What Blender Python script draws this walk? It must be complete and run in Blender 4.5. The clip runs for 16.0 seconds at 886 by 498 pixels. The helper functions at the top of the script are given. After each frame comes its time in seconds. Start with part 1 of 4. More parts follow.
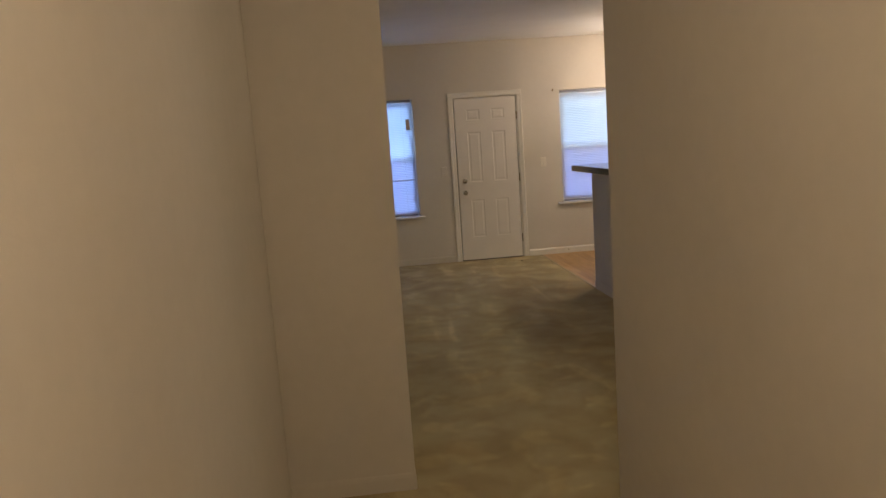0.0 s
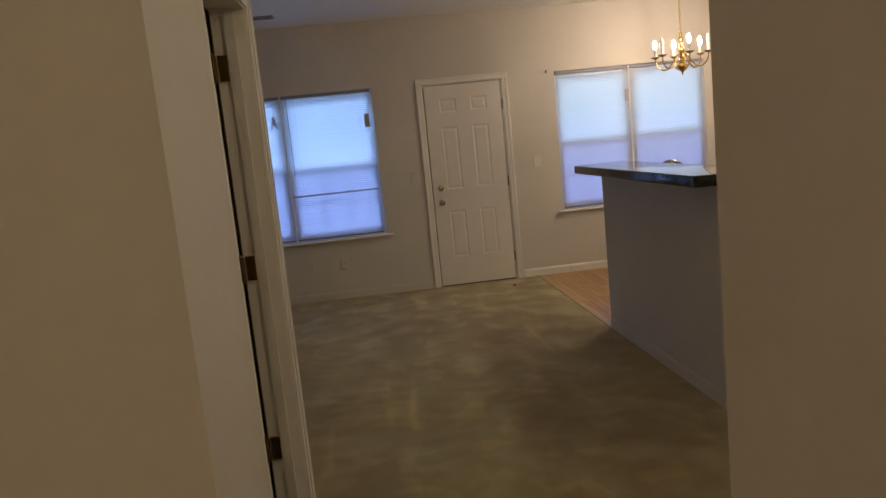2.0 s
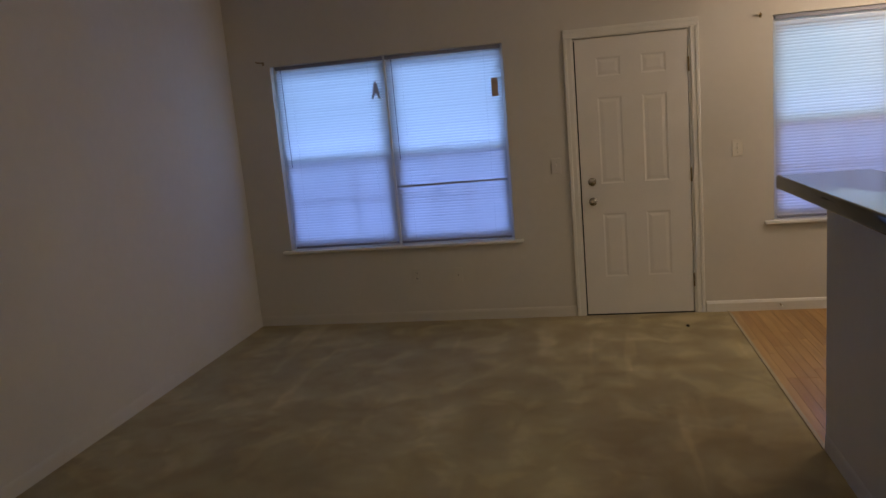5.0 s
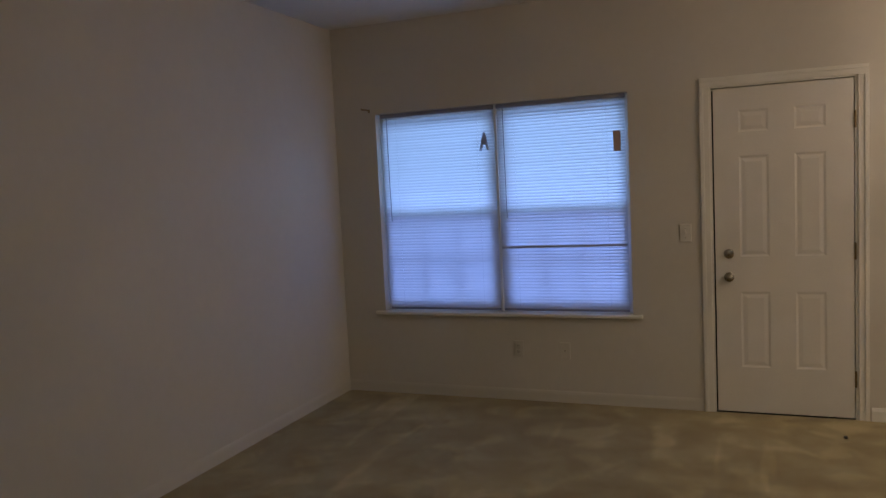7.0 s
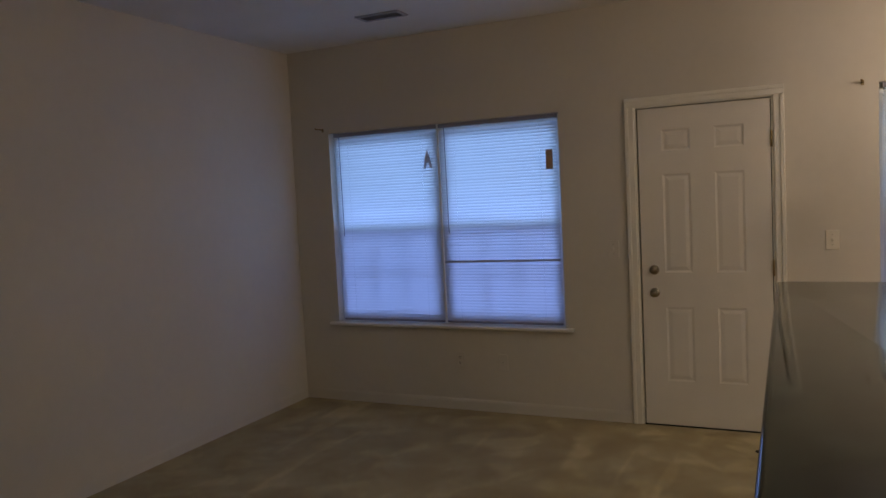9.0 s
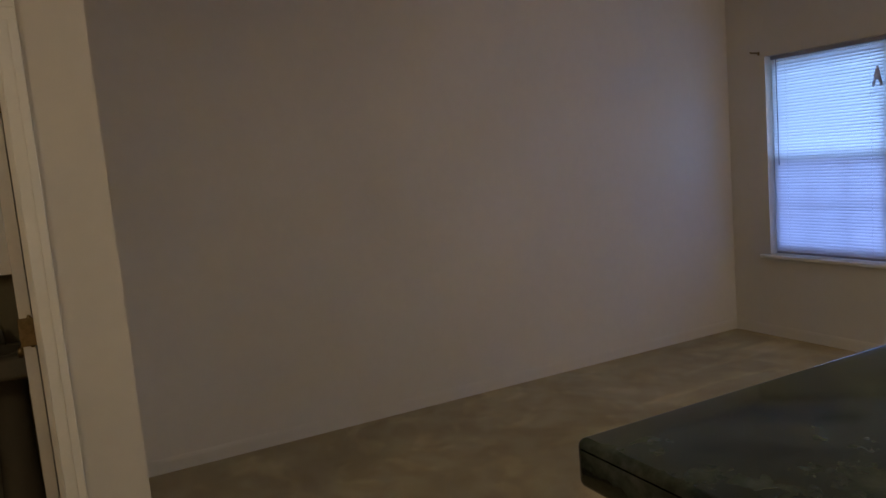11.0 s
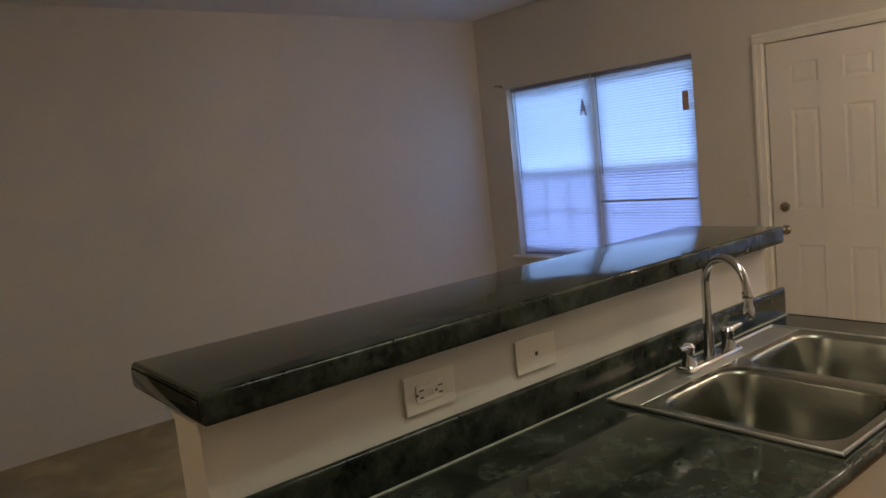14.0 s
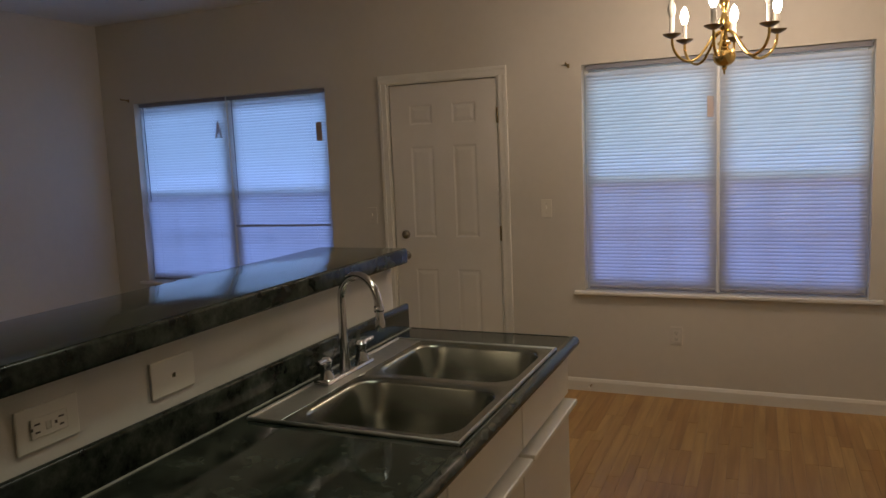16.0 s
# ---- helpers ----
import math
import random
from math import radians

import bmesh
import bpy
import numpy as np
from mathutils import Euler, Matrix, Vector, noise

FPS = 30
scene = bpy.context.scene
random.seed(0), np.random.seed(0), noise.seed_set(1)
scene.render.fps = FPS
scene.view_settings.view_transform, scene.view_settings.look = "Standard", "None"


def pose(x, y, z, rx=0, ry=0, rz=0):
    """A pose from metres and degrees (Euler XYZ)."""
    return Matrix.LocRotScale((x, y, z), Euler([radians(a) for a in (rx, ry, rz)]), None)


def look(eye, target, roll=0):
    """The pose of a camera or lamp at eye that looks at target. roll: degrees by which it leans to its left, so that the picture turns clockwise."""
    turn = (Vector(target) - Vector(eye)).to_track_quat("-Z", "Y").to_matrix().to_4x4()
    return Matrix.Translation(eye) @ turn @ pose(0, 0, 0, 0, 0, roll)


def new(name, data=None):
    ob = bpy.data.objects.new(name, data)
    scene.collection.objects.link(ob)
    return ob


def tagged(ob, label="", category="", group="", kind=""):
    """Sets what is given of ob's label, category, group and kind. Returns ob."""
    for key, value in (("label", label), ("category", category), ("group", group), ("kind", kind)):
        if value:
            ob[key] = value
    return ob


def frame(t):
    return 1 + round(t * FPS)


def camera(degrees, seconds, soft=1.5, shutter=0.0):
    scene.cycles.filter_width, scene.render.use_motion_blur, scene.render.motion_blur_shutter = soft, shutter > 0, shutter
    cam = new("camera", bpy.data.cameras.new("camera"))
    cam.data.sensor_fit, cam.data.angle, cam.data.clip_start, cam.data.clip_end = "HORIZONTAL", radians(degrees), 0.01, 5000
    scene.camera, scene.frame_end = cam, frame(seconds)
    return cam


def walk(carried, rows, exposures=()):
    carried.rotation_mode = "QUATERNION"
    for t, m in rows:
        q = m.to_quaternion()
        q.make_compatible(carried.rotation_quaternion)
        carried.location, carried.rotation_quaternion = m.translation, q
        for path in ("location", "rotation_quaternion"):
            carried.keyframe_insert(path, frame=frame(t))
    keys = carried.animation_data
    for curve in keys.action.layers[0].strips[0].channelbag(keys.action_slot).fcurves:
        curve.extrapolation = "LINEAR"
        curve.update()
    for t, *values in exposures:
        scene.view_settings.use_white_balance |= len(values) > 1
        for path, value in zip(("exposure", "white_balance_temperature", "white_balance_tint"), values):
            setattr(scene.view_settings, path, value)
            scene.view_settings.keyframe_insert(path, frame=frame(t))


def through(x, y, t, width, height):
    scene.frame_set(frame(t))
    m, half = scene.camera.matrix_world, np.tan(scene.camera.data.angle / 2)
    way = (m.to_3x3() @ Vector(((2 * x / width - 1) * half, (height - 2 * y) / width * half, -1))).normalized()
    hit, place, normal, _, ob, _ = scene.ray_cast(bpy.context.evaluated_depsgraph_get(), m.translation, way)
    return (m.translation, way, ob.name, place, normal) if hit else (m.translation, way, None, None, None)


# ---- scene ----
cam = camera(61.5, 16.0, soft=1.45, shutter=0.0)
# seconds, eye, target, roll
PATH = [
    (0.0, (-1.161, -9.391, 1.559), (-0.972, -7.421, 1.270), -3.96),
    (0.5, (-0.946, -8.969, 1.534), (-0.684, -7.019, 1.175), -4.93),
    (1.0, (-0.875, -8.594, 1.549), (-0.581, -6.649, 1.190), -5.72),
    (1.5, (-0.770, -8.073, 1.545), (-0.526, -6.114, 1.222), -5.98),
    (2.0, (-0.703, -7.585, 1.518), (-0.511, -5.616, 1.227), -5.75),
    (2.5, (-0.601, -7.240, 1.500), (-0.468, -5.265, 1.220), -5.64),
    (3.0, (-0.549, -6.942, 1.516), (-0.466, -4.963, 1.235), -5.58),
    (5.5, (0.108, -5.360, 1.598), (-0.408, -3.460, 1.244), -4.66),
    (6.0, (0.098, -5.173, 1.571), (-0.517, -3.297, 1.254), -4.06),
    (6.5, (0.069, -5.072, 1.519), (-0.616, -3.208, 1.280), -3.33),
    (7.0, (0.123, -5.000, 1.526), (-0.610, -3.146, 1.362), -2.82),
    (7.5, (0.223, -4.922, 1.480), (-0.513, -3.064, 1.386), -2.31),
    (8.0, (0.371, -4.803, 1.445), (-0.325, -2.930, 1.368), -1.98),
    (10.5, (1.440, -5.080, 1.760), (-0.073, -3.805, 1.467), -5.80),
    (11.0, (1.467, -4.723, 1.545), (-0.299, -3.815, 1.306), -4.88),
    (11.5, (1.651, -4.636, 1.538), (-0.210, -3.954, 1.272), -4.26),
    (12.0, (1.819, -4.684, 1.553), (-0.016, -3.941, 1.269), -3.87),
    (12.5, (1.971, -4.719, 1.569), (0.196, -3.851, 1.263), -4.00),
    (13.0, (2.108, -4.713, 1.581), (0.407, -3.710, 1.265), -4.12),
    (13.5, (2.270, -4.699, 1.581), (0.637, -3.580, 1.297), -5.47),
    (14.0, (2.400, -4.661, 1.579), (0.848, -3.425, 1.331), -6.16),
    (14.5, (2.438, -4.689, 1.605), (1.059, -3.265, 1.340), -4.27),
    (15.0, (2.389, -4.643, 1.566), (1.220, -3.039, 1.315), -3.06),
    (15.5, (2.386, -4.662, 1.562), (1.447, -2.914, 1.312), -2.32),
    (16.0, (2.392, -4.691, 1.553), (1.602, -2.870, 1.308), -2.43),
]
walk(cam, [(t, look(eye, target, roll)) for t, eye, target, roll in PATH],
     exposures=[(0.0, 0.17), (0.5, 0.25), (1.0, 0.28), (1.5, 0.18), (2.0, -0.05), (2.5, -0.25), (3.0, -0.4), (5.5, -0.26), (6.5, -0.25), (7.0, -0.30), (7.5, -0.45), (8.0, -0.5), (10.5, -0.27), (11.5, 0.5), (12.0, 0.85), (12.5, 0.72), (13.5, 0.3), (14.0, 0.12), (14.5, 0.0), (15.5, -0.5), (16.0, -0.65)])

# ---- world and lights ----
WARM = (1.0, 0.80, 0.56)
P_WIN, P_HALL, P_PASSAGE, P_KITCHEN, P_BULB = 40.0, 30.0, 13.5, 7.0, 7.6

world = bpy.data.worlds.new("sky")
scene.world = world
world.use_nodes = True
wn = world.node_tree
sky = wn.nodes.new("ShaderNodeTexSky")
sky.sky_type, sky.sun_disc = "NISHITA", False
sky.sun_elevation, sky.sun_rotation = radians(35), radians(200)
wn.links.new(sky.outputs[0], wn.nodes["Background"].inputs[0])
wn.nodes["Background"].inputs[1].default_value = 0.08


def lamp(name, kind, m, power, colour, **more):
    data = bpy.data.lights.new(name, kind)
    data.energy, data.color = power, colour
    for key, value in more.items():
        if key == "size":
            data.shape, data.size, data.size_y = "RECTANGLE", value[0], value[1]
        elif key == "radius":
            data.shadow_soft_size = value
        elif key == "spread":
            data.spread = radians(value)
    ob = new(name, data)
    ob.matrix_world = m
    return ob


# daylight standing in the two window openings, outside the glass
for x, w, high, low, share in ((-1.415, 1.9, (0.28, 0.49, 0.94), (0.25, 0.40, 0.97), 0.98), (2.13, 1.72, (0.37, 0.61, 0.86), (0.29, 0.42, 1.0), 0.64)):
    lamp("window_daylight", "AREA", look((x, 0.40, 1.80), (x, -2, 1.74)), P_WIN * share * 0.40, high, size=(w, 0.86), spread=110)
    lamp("window_daylight", "AREA", look((x, 0.40, 0.92), (x, -2, 0.90)), P_WIN * share * 0.60, low, size=(w, 0.86), spread=110)
lamp("hall_lamp", "POINT", pose(-0.85, -9.3, 2.58), P_HALL, (1.0, 0.77, 0.54), radius=0.12)
lamp("passage_lamp", "POINT", pose(0.50, -6.05, 2.58), P_PASSAGE, WARM, radius=0.12)
lamp("kitchen_lamp", "AREA", look((1.85, -3.15, 2.655), (1.85, -3.15, 0)), P_KITCHEN, (0.80, 1.0, 0.86), size=(0.16, 1.10))

# ---- materials ----


def material(name, base, rough=0.6, metal=0.0, bump=0.0, bump_scale=200.0, vary=0.0, vary_scale=3.0, spec=0.5, coat=0.0):
    mat = bpy.data.materials.new(name)
    mat.use_nodes = True
    nt = mat.node_tree
    b = nt.nodes["Principled BSDF"]
    b.inputs["Base Color"].default_value = (*base, 1)
    b.inputs["Roughness"].default_value, b.inputs["Metallic"].default_value = rough, metal
    b.inputs["Specular IOR Level"].default_value = spec
    b.inputs["Coat Weight"].default_value = coat
    co = nt.nodes.new("ShaderNodeTexCoord")
    if vary:
        n1, n2 = nt.nodes.new("ShaderNodeTexNoise"), nt.nodes.new("ShaderNodeTexNoise")
        n1.inputs["Scale"].default_value, n1.inputs["Detail"].default_value = vary_scale, 6
        n2.inputs["Scale"].default_value, n2.inputs["Detail"].default_value = vary_scale * 14, 3
        mix = nt.nodes.new("ShaderNodeMath")
        mix.operation = "MULTIPLY_ADD"
        mix.inputs[1].default_value = 0.4
        ramp = nt.nodes.new("ShaderNodeValToRGB")
        ramp.color_ramp.elements[0].position, ramp.color_ramp.elements[1].position = 0.45, 0.95
        ramp.color_ramp.elements[0].color = (*[c * (1 - vary) for c in base], 1)
        ramp.color_ramp.elements[1].color = (*[min(1, c * (1 + vary * 0.6)) for c in base], 1)
        for n in (n1, n2):
            nt.links.new(co.outputs["Object"], n.inputs["Vector"])
        nt.links.new(n2.outputs[0], mix.inputs[0])
        nt.links.new(n1.outputs[0], mix.inputs[2])
        nt.links.new(mix.outputs[0], ramp.inputs[0])
        nt.links.new(ramp.outputs[0], b.inputs["Base Color"])
    if bump:
        nb, bp = nt.nodes.new("ShaderNodeTexNoise"), nt.nodes.new("ShaderNodeBump")
        nb.inputs["Scale"].default_value, nb.inputs["Detail"].default_value = bump_scale, 3
        bp.inputs["Strength"].default_value, bp.inputs["Distance"].default_value = bump, 0.004
        nt.links.new(co.outputs["Object"], nb.inputs["Vector"])
        nt.links.new(nb.outputs[0], bp.inputs["Height"])
        nt.links.new(bp.outputs[0], b.inputs["Normal"])
    return mat


WALL = material("beige_wall_paint", (0.62, 0.58, 0.513), 0.75, bump=0.10, bump_scale=140, vary=0.05, vary_scale=1.4)
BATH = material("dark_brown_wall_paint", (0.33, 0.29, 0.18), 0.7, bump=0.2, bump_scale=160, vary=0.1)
CEIL = material("white_ceiling_paint", (0.74, 0.72, 0.68), 0.9, bump=0.5, bump_scale=90, vary=0.04)
TRIM = material("white_trim_paint", (0.76, 0.73, 0.66), 0.4, vary=0.05, vary_scale=6, bump=0.05, bump_scale=60)
DOORW = material("white_door_paint", (0.74, 0.70, 0.64), 0.42, vary=0.04, vary_scale=5, bump=0.08, bump_scale=80)
VINYL = material("white_window_vinyl", (0.80, 0.80, 0.78), 0.35, vary=0.03)
PLASTIC = material("ivory_plastic", (0.69, 0.65, 0.56), 0.35)
BLACK = material("black_gap", (0.012, 0.011, 0.01), 0.8)
BRASS = material("polished_brass", (0.72, 0.50, 0.18), 0.18, metal=1.0, vary=0.15, vary_scale=40)
DARKBRASS = material("tarnished_brass", (0.30, 0.22, 0.11), 0.35, metal=1.0, vary=0.3, vary_scale=60)
NICKEL = material("worn_nickel", (0.42, 0.38, 0.32), 0.25, metal=1.0, vary=0.2, vary_scale=60)
CHROME = material("chrome", (0.60, 0.60, 0.60), 0.08, metal=1.0)
# one sink steel in two colours: rim lightened as lit, bowls darkened as shaded
RIMSTEEL = material("lit_rim_steel", (0.56, 0.56, 0.52), 0.38, metal=1.0, vary=0.1, vary_scale=40)
STEEL = material("shaded_brushed_steel", (0.27, 0.28, 0.24), 0.24, metal=1.0, vary=0.12, vary_scale=30, bump=0.05, bump_scale=400)
CABINET = material("almond_laminate", (0.70, 0.66, 0.57), 0.42, vary=0.04, vary_scale=5)
TOEKICK = material("dark_toe_kick", (0.05, 0.045, 0.04), 0.7)
# porcelain colour lowered so the pedestal sink looks dimly lit
DIM_PORCELAIN = material("dimmed_porcelain", (0.24, 0.21, 0.15), 0.2, vary=0.1, vary_scale=4)
PORCELAIN = material("white_porcelain", (0.75, 0.72, 0.66), 0.12)
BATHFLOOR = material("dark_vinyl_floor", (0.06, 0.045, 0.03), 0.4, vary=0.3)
MIRROR = material("mirror_glass", (0.86, 0.87, 0.85), 0.02, metal=1.0)
CANDLE = material("ivory_candle_sleeve", (0.74, 0.71, 0.66), 0.5)
PAPER = material("brown_paper_tag", (0.46, 0.33, 0.25), 0.8, vary=0.1, vary_scale=30)
SLOT = material("shadowed_slot", (0.09, 0.08, 0.065), 0.8)
DIRT = material("dark_crumb", (0.04, 0.03, 0.02), 0.9)
GRASS = material("lawn", (0.07, 0.10, 0.035), 0.9, vary=0.4, vary_scale=2)
VENT = material("grey_enamel_register", (0.33, 0.32, 0.31), 0.5, vary=0.15, vary_scale=20)
WAND = material("smoky_plastic_wand", (0.12, 0.13, 0.17), 0.3)
CAULK = material("aged_white_caulk", (0.30, 0.30, 0.25), 0.5, vary=0.2, vary_scale=30)
CORD = material("grey_cord", (0.26, 0.27, 0.30), 0.8)


def carpet_material():
    mat = bpy.data.materials.new("stained_beige_carpet")
    mat.use_nodes = True
    nt = mat.node_tree
    b = nt.nodes["Principled BSDF"]
    b.inputs["Roughness"].default_value = 0.95
    b.inputs["Specular IOR Level"].default_value = 0.1
    b.inputs["Sheen Weight"].default_value = 0.15
    co = nt.nodes.new("ShaderNodeTexCoord")

    def tex(scale, detail, distortion=0.0):
        n = nt.nodes.new("ShaderNodeTexNoise")
        n.inputs["Scale"].default_value, n.inputs["Detail"].default_value = scale, detail
        n.inputs["Distortion"].default_value = distortion
        nt.links.new(co.outputs["Object"], n.inputs["Vector"])
        return n

    def ramp(source, p0, c0, p1, c1):
        r = nt.nodes.new("ShaderNodeValToRGB")
        r.color_ramp.elements[0].position, r.color_ramp.elements[1].position = p0, p1
        r.color_ramp.elements[0].color, r.color_ramp.elements[1].color = (*c0, 1), (*c1, 1)
        nt.links.new(source.outputs[0], r.inputs[0])
        return r

    def blend(kind, fac, a, c):
        m = nt.nodes.new("ShaderNodeMixRGB")
        m.blend_type = kind
        m.inputs[0].default_value = fac
        nt.links.new(a.outputs[0], m.inputs[1])
        nt.links.new(c.outputs[0], m.inputs[2])
        return m

    big = ramp(tex(1.3, 5, 0.8), 0.34, (0.355, 0.286, 0.148), 0.68, (0.462, 0.386, 0.218))
    blots = ramp(tex(4.2, 6, 0.4), 0.38, (0.80, 0.74, 0.65), 0.60, (1, 1, 1))
    worn = ramp(tex(4.0, 7, 0.5), 0.53, (1, 1, 1), 0.61, (1.19, 1.18, 1.15))
    lanes = nt.nodes.new("ShaderNodeMapping")
    lanes.inputs["Rotation"].default_value, lanes.inputs["Scale"].default_value = (0, 0, radians(12)), (5.5, 0.55, 1)
    nt.links.new(co.outputs["Object"], lanes.inputs[0])
    streak = tex(1.0, 3, 0.3)
    nt.links.new(lanes.outputs[0], streak.inputs["Vector"])
    tracks = ramp(streak, 0.63, (1, 1, 1), 0.69, (1.18, 1.17, 1.15))
    # worn patch with a pale outline where a mat lay before the door
    split = nt.nodes.new("ShaderNodeSeparateXYZ")
    wobble = tex(3.5, 4)
    nt.links.new(co.outputs["Object"], split.inputs[0])

    def calc(kind, a, c):
        n = nt.nodes.new("ShaderNodeMath")
        n.operation = kind
        for k, v in enumerate((a, c)):
            if isinstance(v, (int, float)):
                n.inputs[k].default_value = v
            else:
                nt.links.new(v, n.inputs[k])
        return n.outputs[0]

    across = calc("ABSOLUTE", calc("DIVIDE", calc("SUBTRACT", split.outputs[0], 0.36), 0.66), 0)
    along = calc("ABSOLUTE", calc("DIVIDE", calc("ADD", split.outputs[1], 0.68), 0.54), 0)
    reach = calc("ADD", calc("MAXIMUM", across, along), calc("MULTIPLY", calc("SUBTRACT", wobble.outputs[0], 0.5), 0.30))
    mat_wear = nt.nodes.new("ShaderNodeValToRGB")
    nt.links.new(calc("MULTIPLY", reach, 0.5), mat_wear.inputs[0])
    stops = mat_wear.color_ramp.elements
    stops[0].position, stops[0].color = 0.40, (1.05, 1.05, 1.04, 1)
    stops[1].position, stops[1].color = 0.56, (1, 1, 1, 1)
    for pos, v in ((0.45, 1.18), (0.51, 1.18)):
        stops.new(pos).color = (v, v, v * 0.99, 1)
    fibre = ramp(tex(420, 2), 0.30, (0.62, 0.62, 0.62), 0.70, (1.15, 1.15, 1.15))
    out = blend("MULTIPLY", 0.8, blend("MULTIPLY", 1.0, blend("MULTIPLY", 1.0, blend("MULTIPLY", 1.0, blend("MULTIPLY", 0.75, big, blots), mat_wear), tracks), worn), fibre)
    nt.links.new(out.outputs[0], b.inputs["Base Color"])
    bp = nt.nodes.new("ShaderNodeBump")
    bp.inputs["Strength"].default_value, bp.inputs["Distance"].default_value = 0.7, 0.006
    nt.links.new(tex(260, 3).outputs[0], bp.inputs["Height"])
    nt.links.new(bp.outputs[0], b.inputs["Normal"])
    return mat


def counter_material():
    mat = bpy.data.materials.new("dark_green_marble_laminate")
    mat.use_nodes = True
    nt = mat.node_tree
    b = nt.nodes["Principled BSDF"]
    b.inputs["Roughness"].default_value = 0.075
    b.inputs["Specular IOR Level"].default_value = 0.24
    co = nt.nodes.new("ShaderNodeTexCoord")
    n1, n2 = nt.nodes.new("ShaderNodeTexNoise"), nt.nodes.new("ShaderNodeTexNoise")
    n1.inputs["Scale"].default_value, n1.inputs["Detail"].default_value, n1.inputs["Distortion"].default_value = 11, 9, 0.0
    n1.inputs["Roughness"].default_value = 0.68
    n2.inputs["Scale"].default_value, n2.inputs["Detail"].default_value, n2.inputs["Distortion"].default_value = 45, 5, 0.0
    r1, r2 = nt.nodes.new("ShaderNodeValToRGB"), nt.nodes.new("ShaderNodeValToRGB")
    r1.color_ramp.elements[0].position, r1.color_ramp.elements[1].position = 0.38, 0.70
    r1.color_ramp.elements[0].color, r1.color_ramp.elements[1].color = (0.005, 0.007, 0.005, 1), (0.052, 0.061, 0.046, 1)
    r2.color_ramp.elements[0].position, r2.color_ramp.elements[1].position = 0.50, 0.85
    r2.color_ramp.elements[0].color, r2.color_ramp.elements[1].color = (0, 0, 0, 1), (0.16, 0.165, 0.14, 1)
    add = nt.nodes.new("ShaderNodeMixRGB")
    add.blend_type = "ADD"
    add.inputs[0].default_value = 0.16
    for n, r in ((n1, r1), (n2, r2)):
        nt.links.new(co.outputs["Object"], n.inputs["Vector"])
        nt.links.new(n.outputs[0], r.inputs[0])
    nt.links.new(r1.outputs[0], add.inputs[1])
    nt.links.new(r2.outputs[0], add.inputs[2])
    nt.links.new(add.outputs[0], b.inputs["Base Color"])
    return mat


def plank_material(joined=False):
    mat = bpy.data.materials.new("oak_strip_wood")
    mat.use_nodes = True
    nt = mat.node_tree
    b = nt.nodes["Principled BSDF"]
    b.inputs["Roughness"].default_value = 0.32
    co, info = nt.nodes.new("ShaderNodeTexCoord"), nt.nodes.new("ShaderNodeNewGeometry" if joined else "ShaderNodeObjectInfo")
    mp, n = nt.nodes.new("ShaderNodeMapping"), nt.nodes.new("ShaderNodeTexNoise")
    mp.inputs["Scale"].default_value = (26, 1.6, 8)
    shift = nt.nodes.new("ShaderNodeVectorMath")
    nt.links.new(co.outputs["Object"], shift.inputs[0])
    spread = nt.nodes.new("ShaderNodeMath")
    spread.operation = "MULTIPLY"
    spread.inputs[1].default_value = 40
    nt.links.new(info.outputs["Random Per Island" if joined else "Random"], spread.inputs[0])
    nt.links.new(spread.outputs[0], shift.inputs[1])
    nt.links.new(shift.outputs[0], mp.inputs[0])
    nt.links.new(mp.outputs[0], n.inputs["Vector"])
    n.inputs["Scale"].default_value, n.inputs["Detail"].default_value, n.inputs["Distortion"].default_value = 1.0, 6, 0.5
    r1, r2 = nt.nodes.new("ShaderNodeValToRGB"), nt.nodes.new("ShaderNodeValToRGB")
    r1.color_ramp.elements[0].position, r1.color_ramp.elements[1].position = 0.3, 0.7
    r1.color_ramp.elements[0].color, r1.color_ramp.elements[1].color = (0.70, 0.66, 0.60, 1), (1.05, 1.05, 1.05, 1)
    r2.color_ramp.elements[0].color, r2.color_ramp.elements[1].color = (0.43, 0.235, 0.075, 1), (0.56, 0.34, 0.125, 1)
    nt.links.new(n.outputs[0], r1.inputs[0])
    nt.links.new(info.outputs["Random Per Island" if joined else "Random"], r2.inputs[0])
    mx = nt.nodes.new("ShaderNodeMixRGB")
    mx.blend_type = "MULTIPLY"
    mx.inputs[0].default_value = 1
    nt.links.new(r2.outputs[0], mx.inputs[1])
    nt.links.new(r1.outputs[0], mx.inputs[2])
    nt.links.new(mx.outputs[0], b.inputs["Base Color"])
    return mat


def slat_material(name="white_translucent_blind_vinyl", front=(0.52, 0.52, 0.53, 1), through=(0.82, 0.84, 0.88, 1)):
    mat = bpy.data.materials.new(name)
    mat.use_nodes = True
    nt = mat.node_tree
    nt.nodes.remove(nt.nodes["Principled BSDF"])
    out = nt.nodes["Material Output"]
    d, t, mx = nt.nodes.new("ShaderNodeBsdfDiffuse"), nt.nodes.new("ShaderNodeBsdfTranslucent"), nt.nodes.new("ShaderNodeMixShader")
    d.inputs[0].default_value, t.inputs[0].default_value = front, through
    mx.inputs[0].default_value = 0.42
    nt.links.new(d.outputs[0], mx.inputs[1])
    nt.links.new(t.outputs[0], mx.inputs[2])
    nt.links.new(mx.outputs[0], out.inputs[0])
    return mat


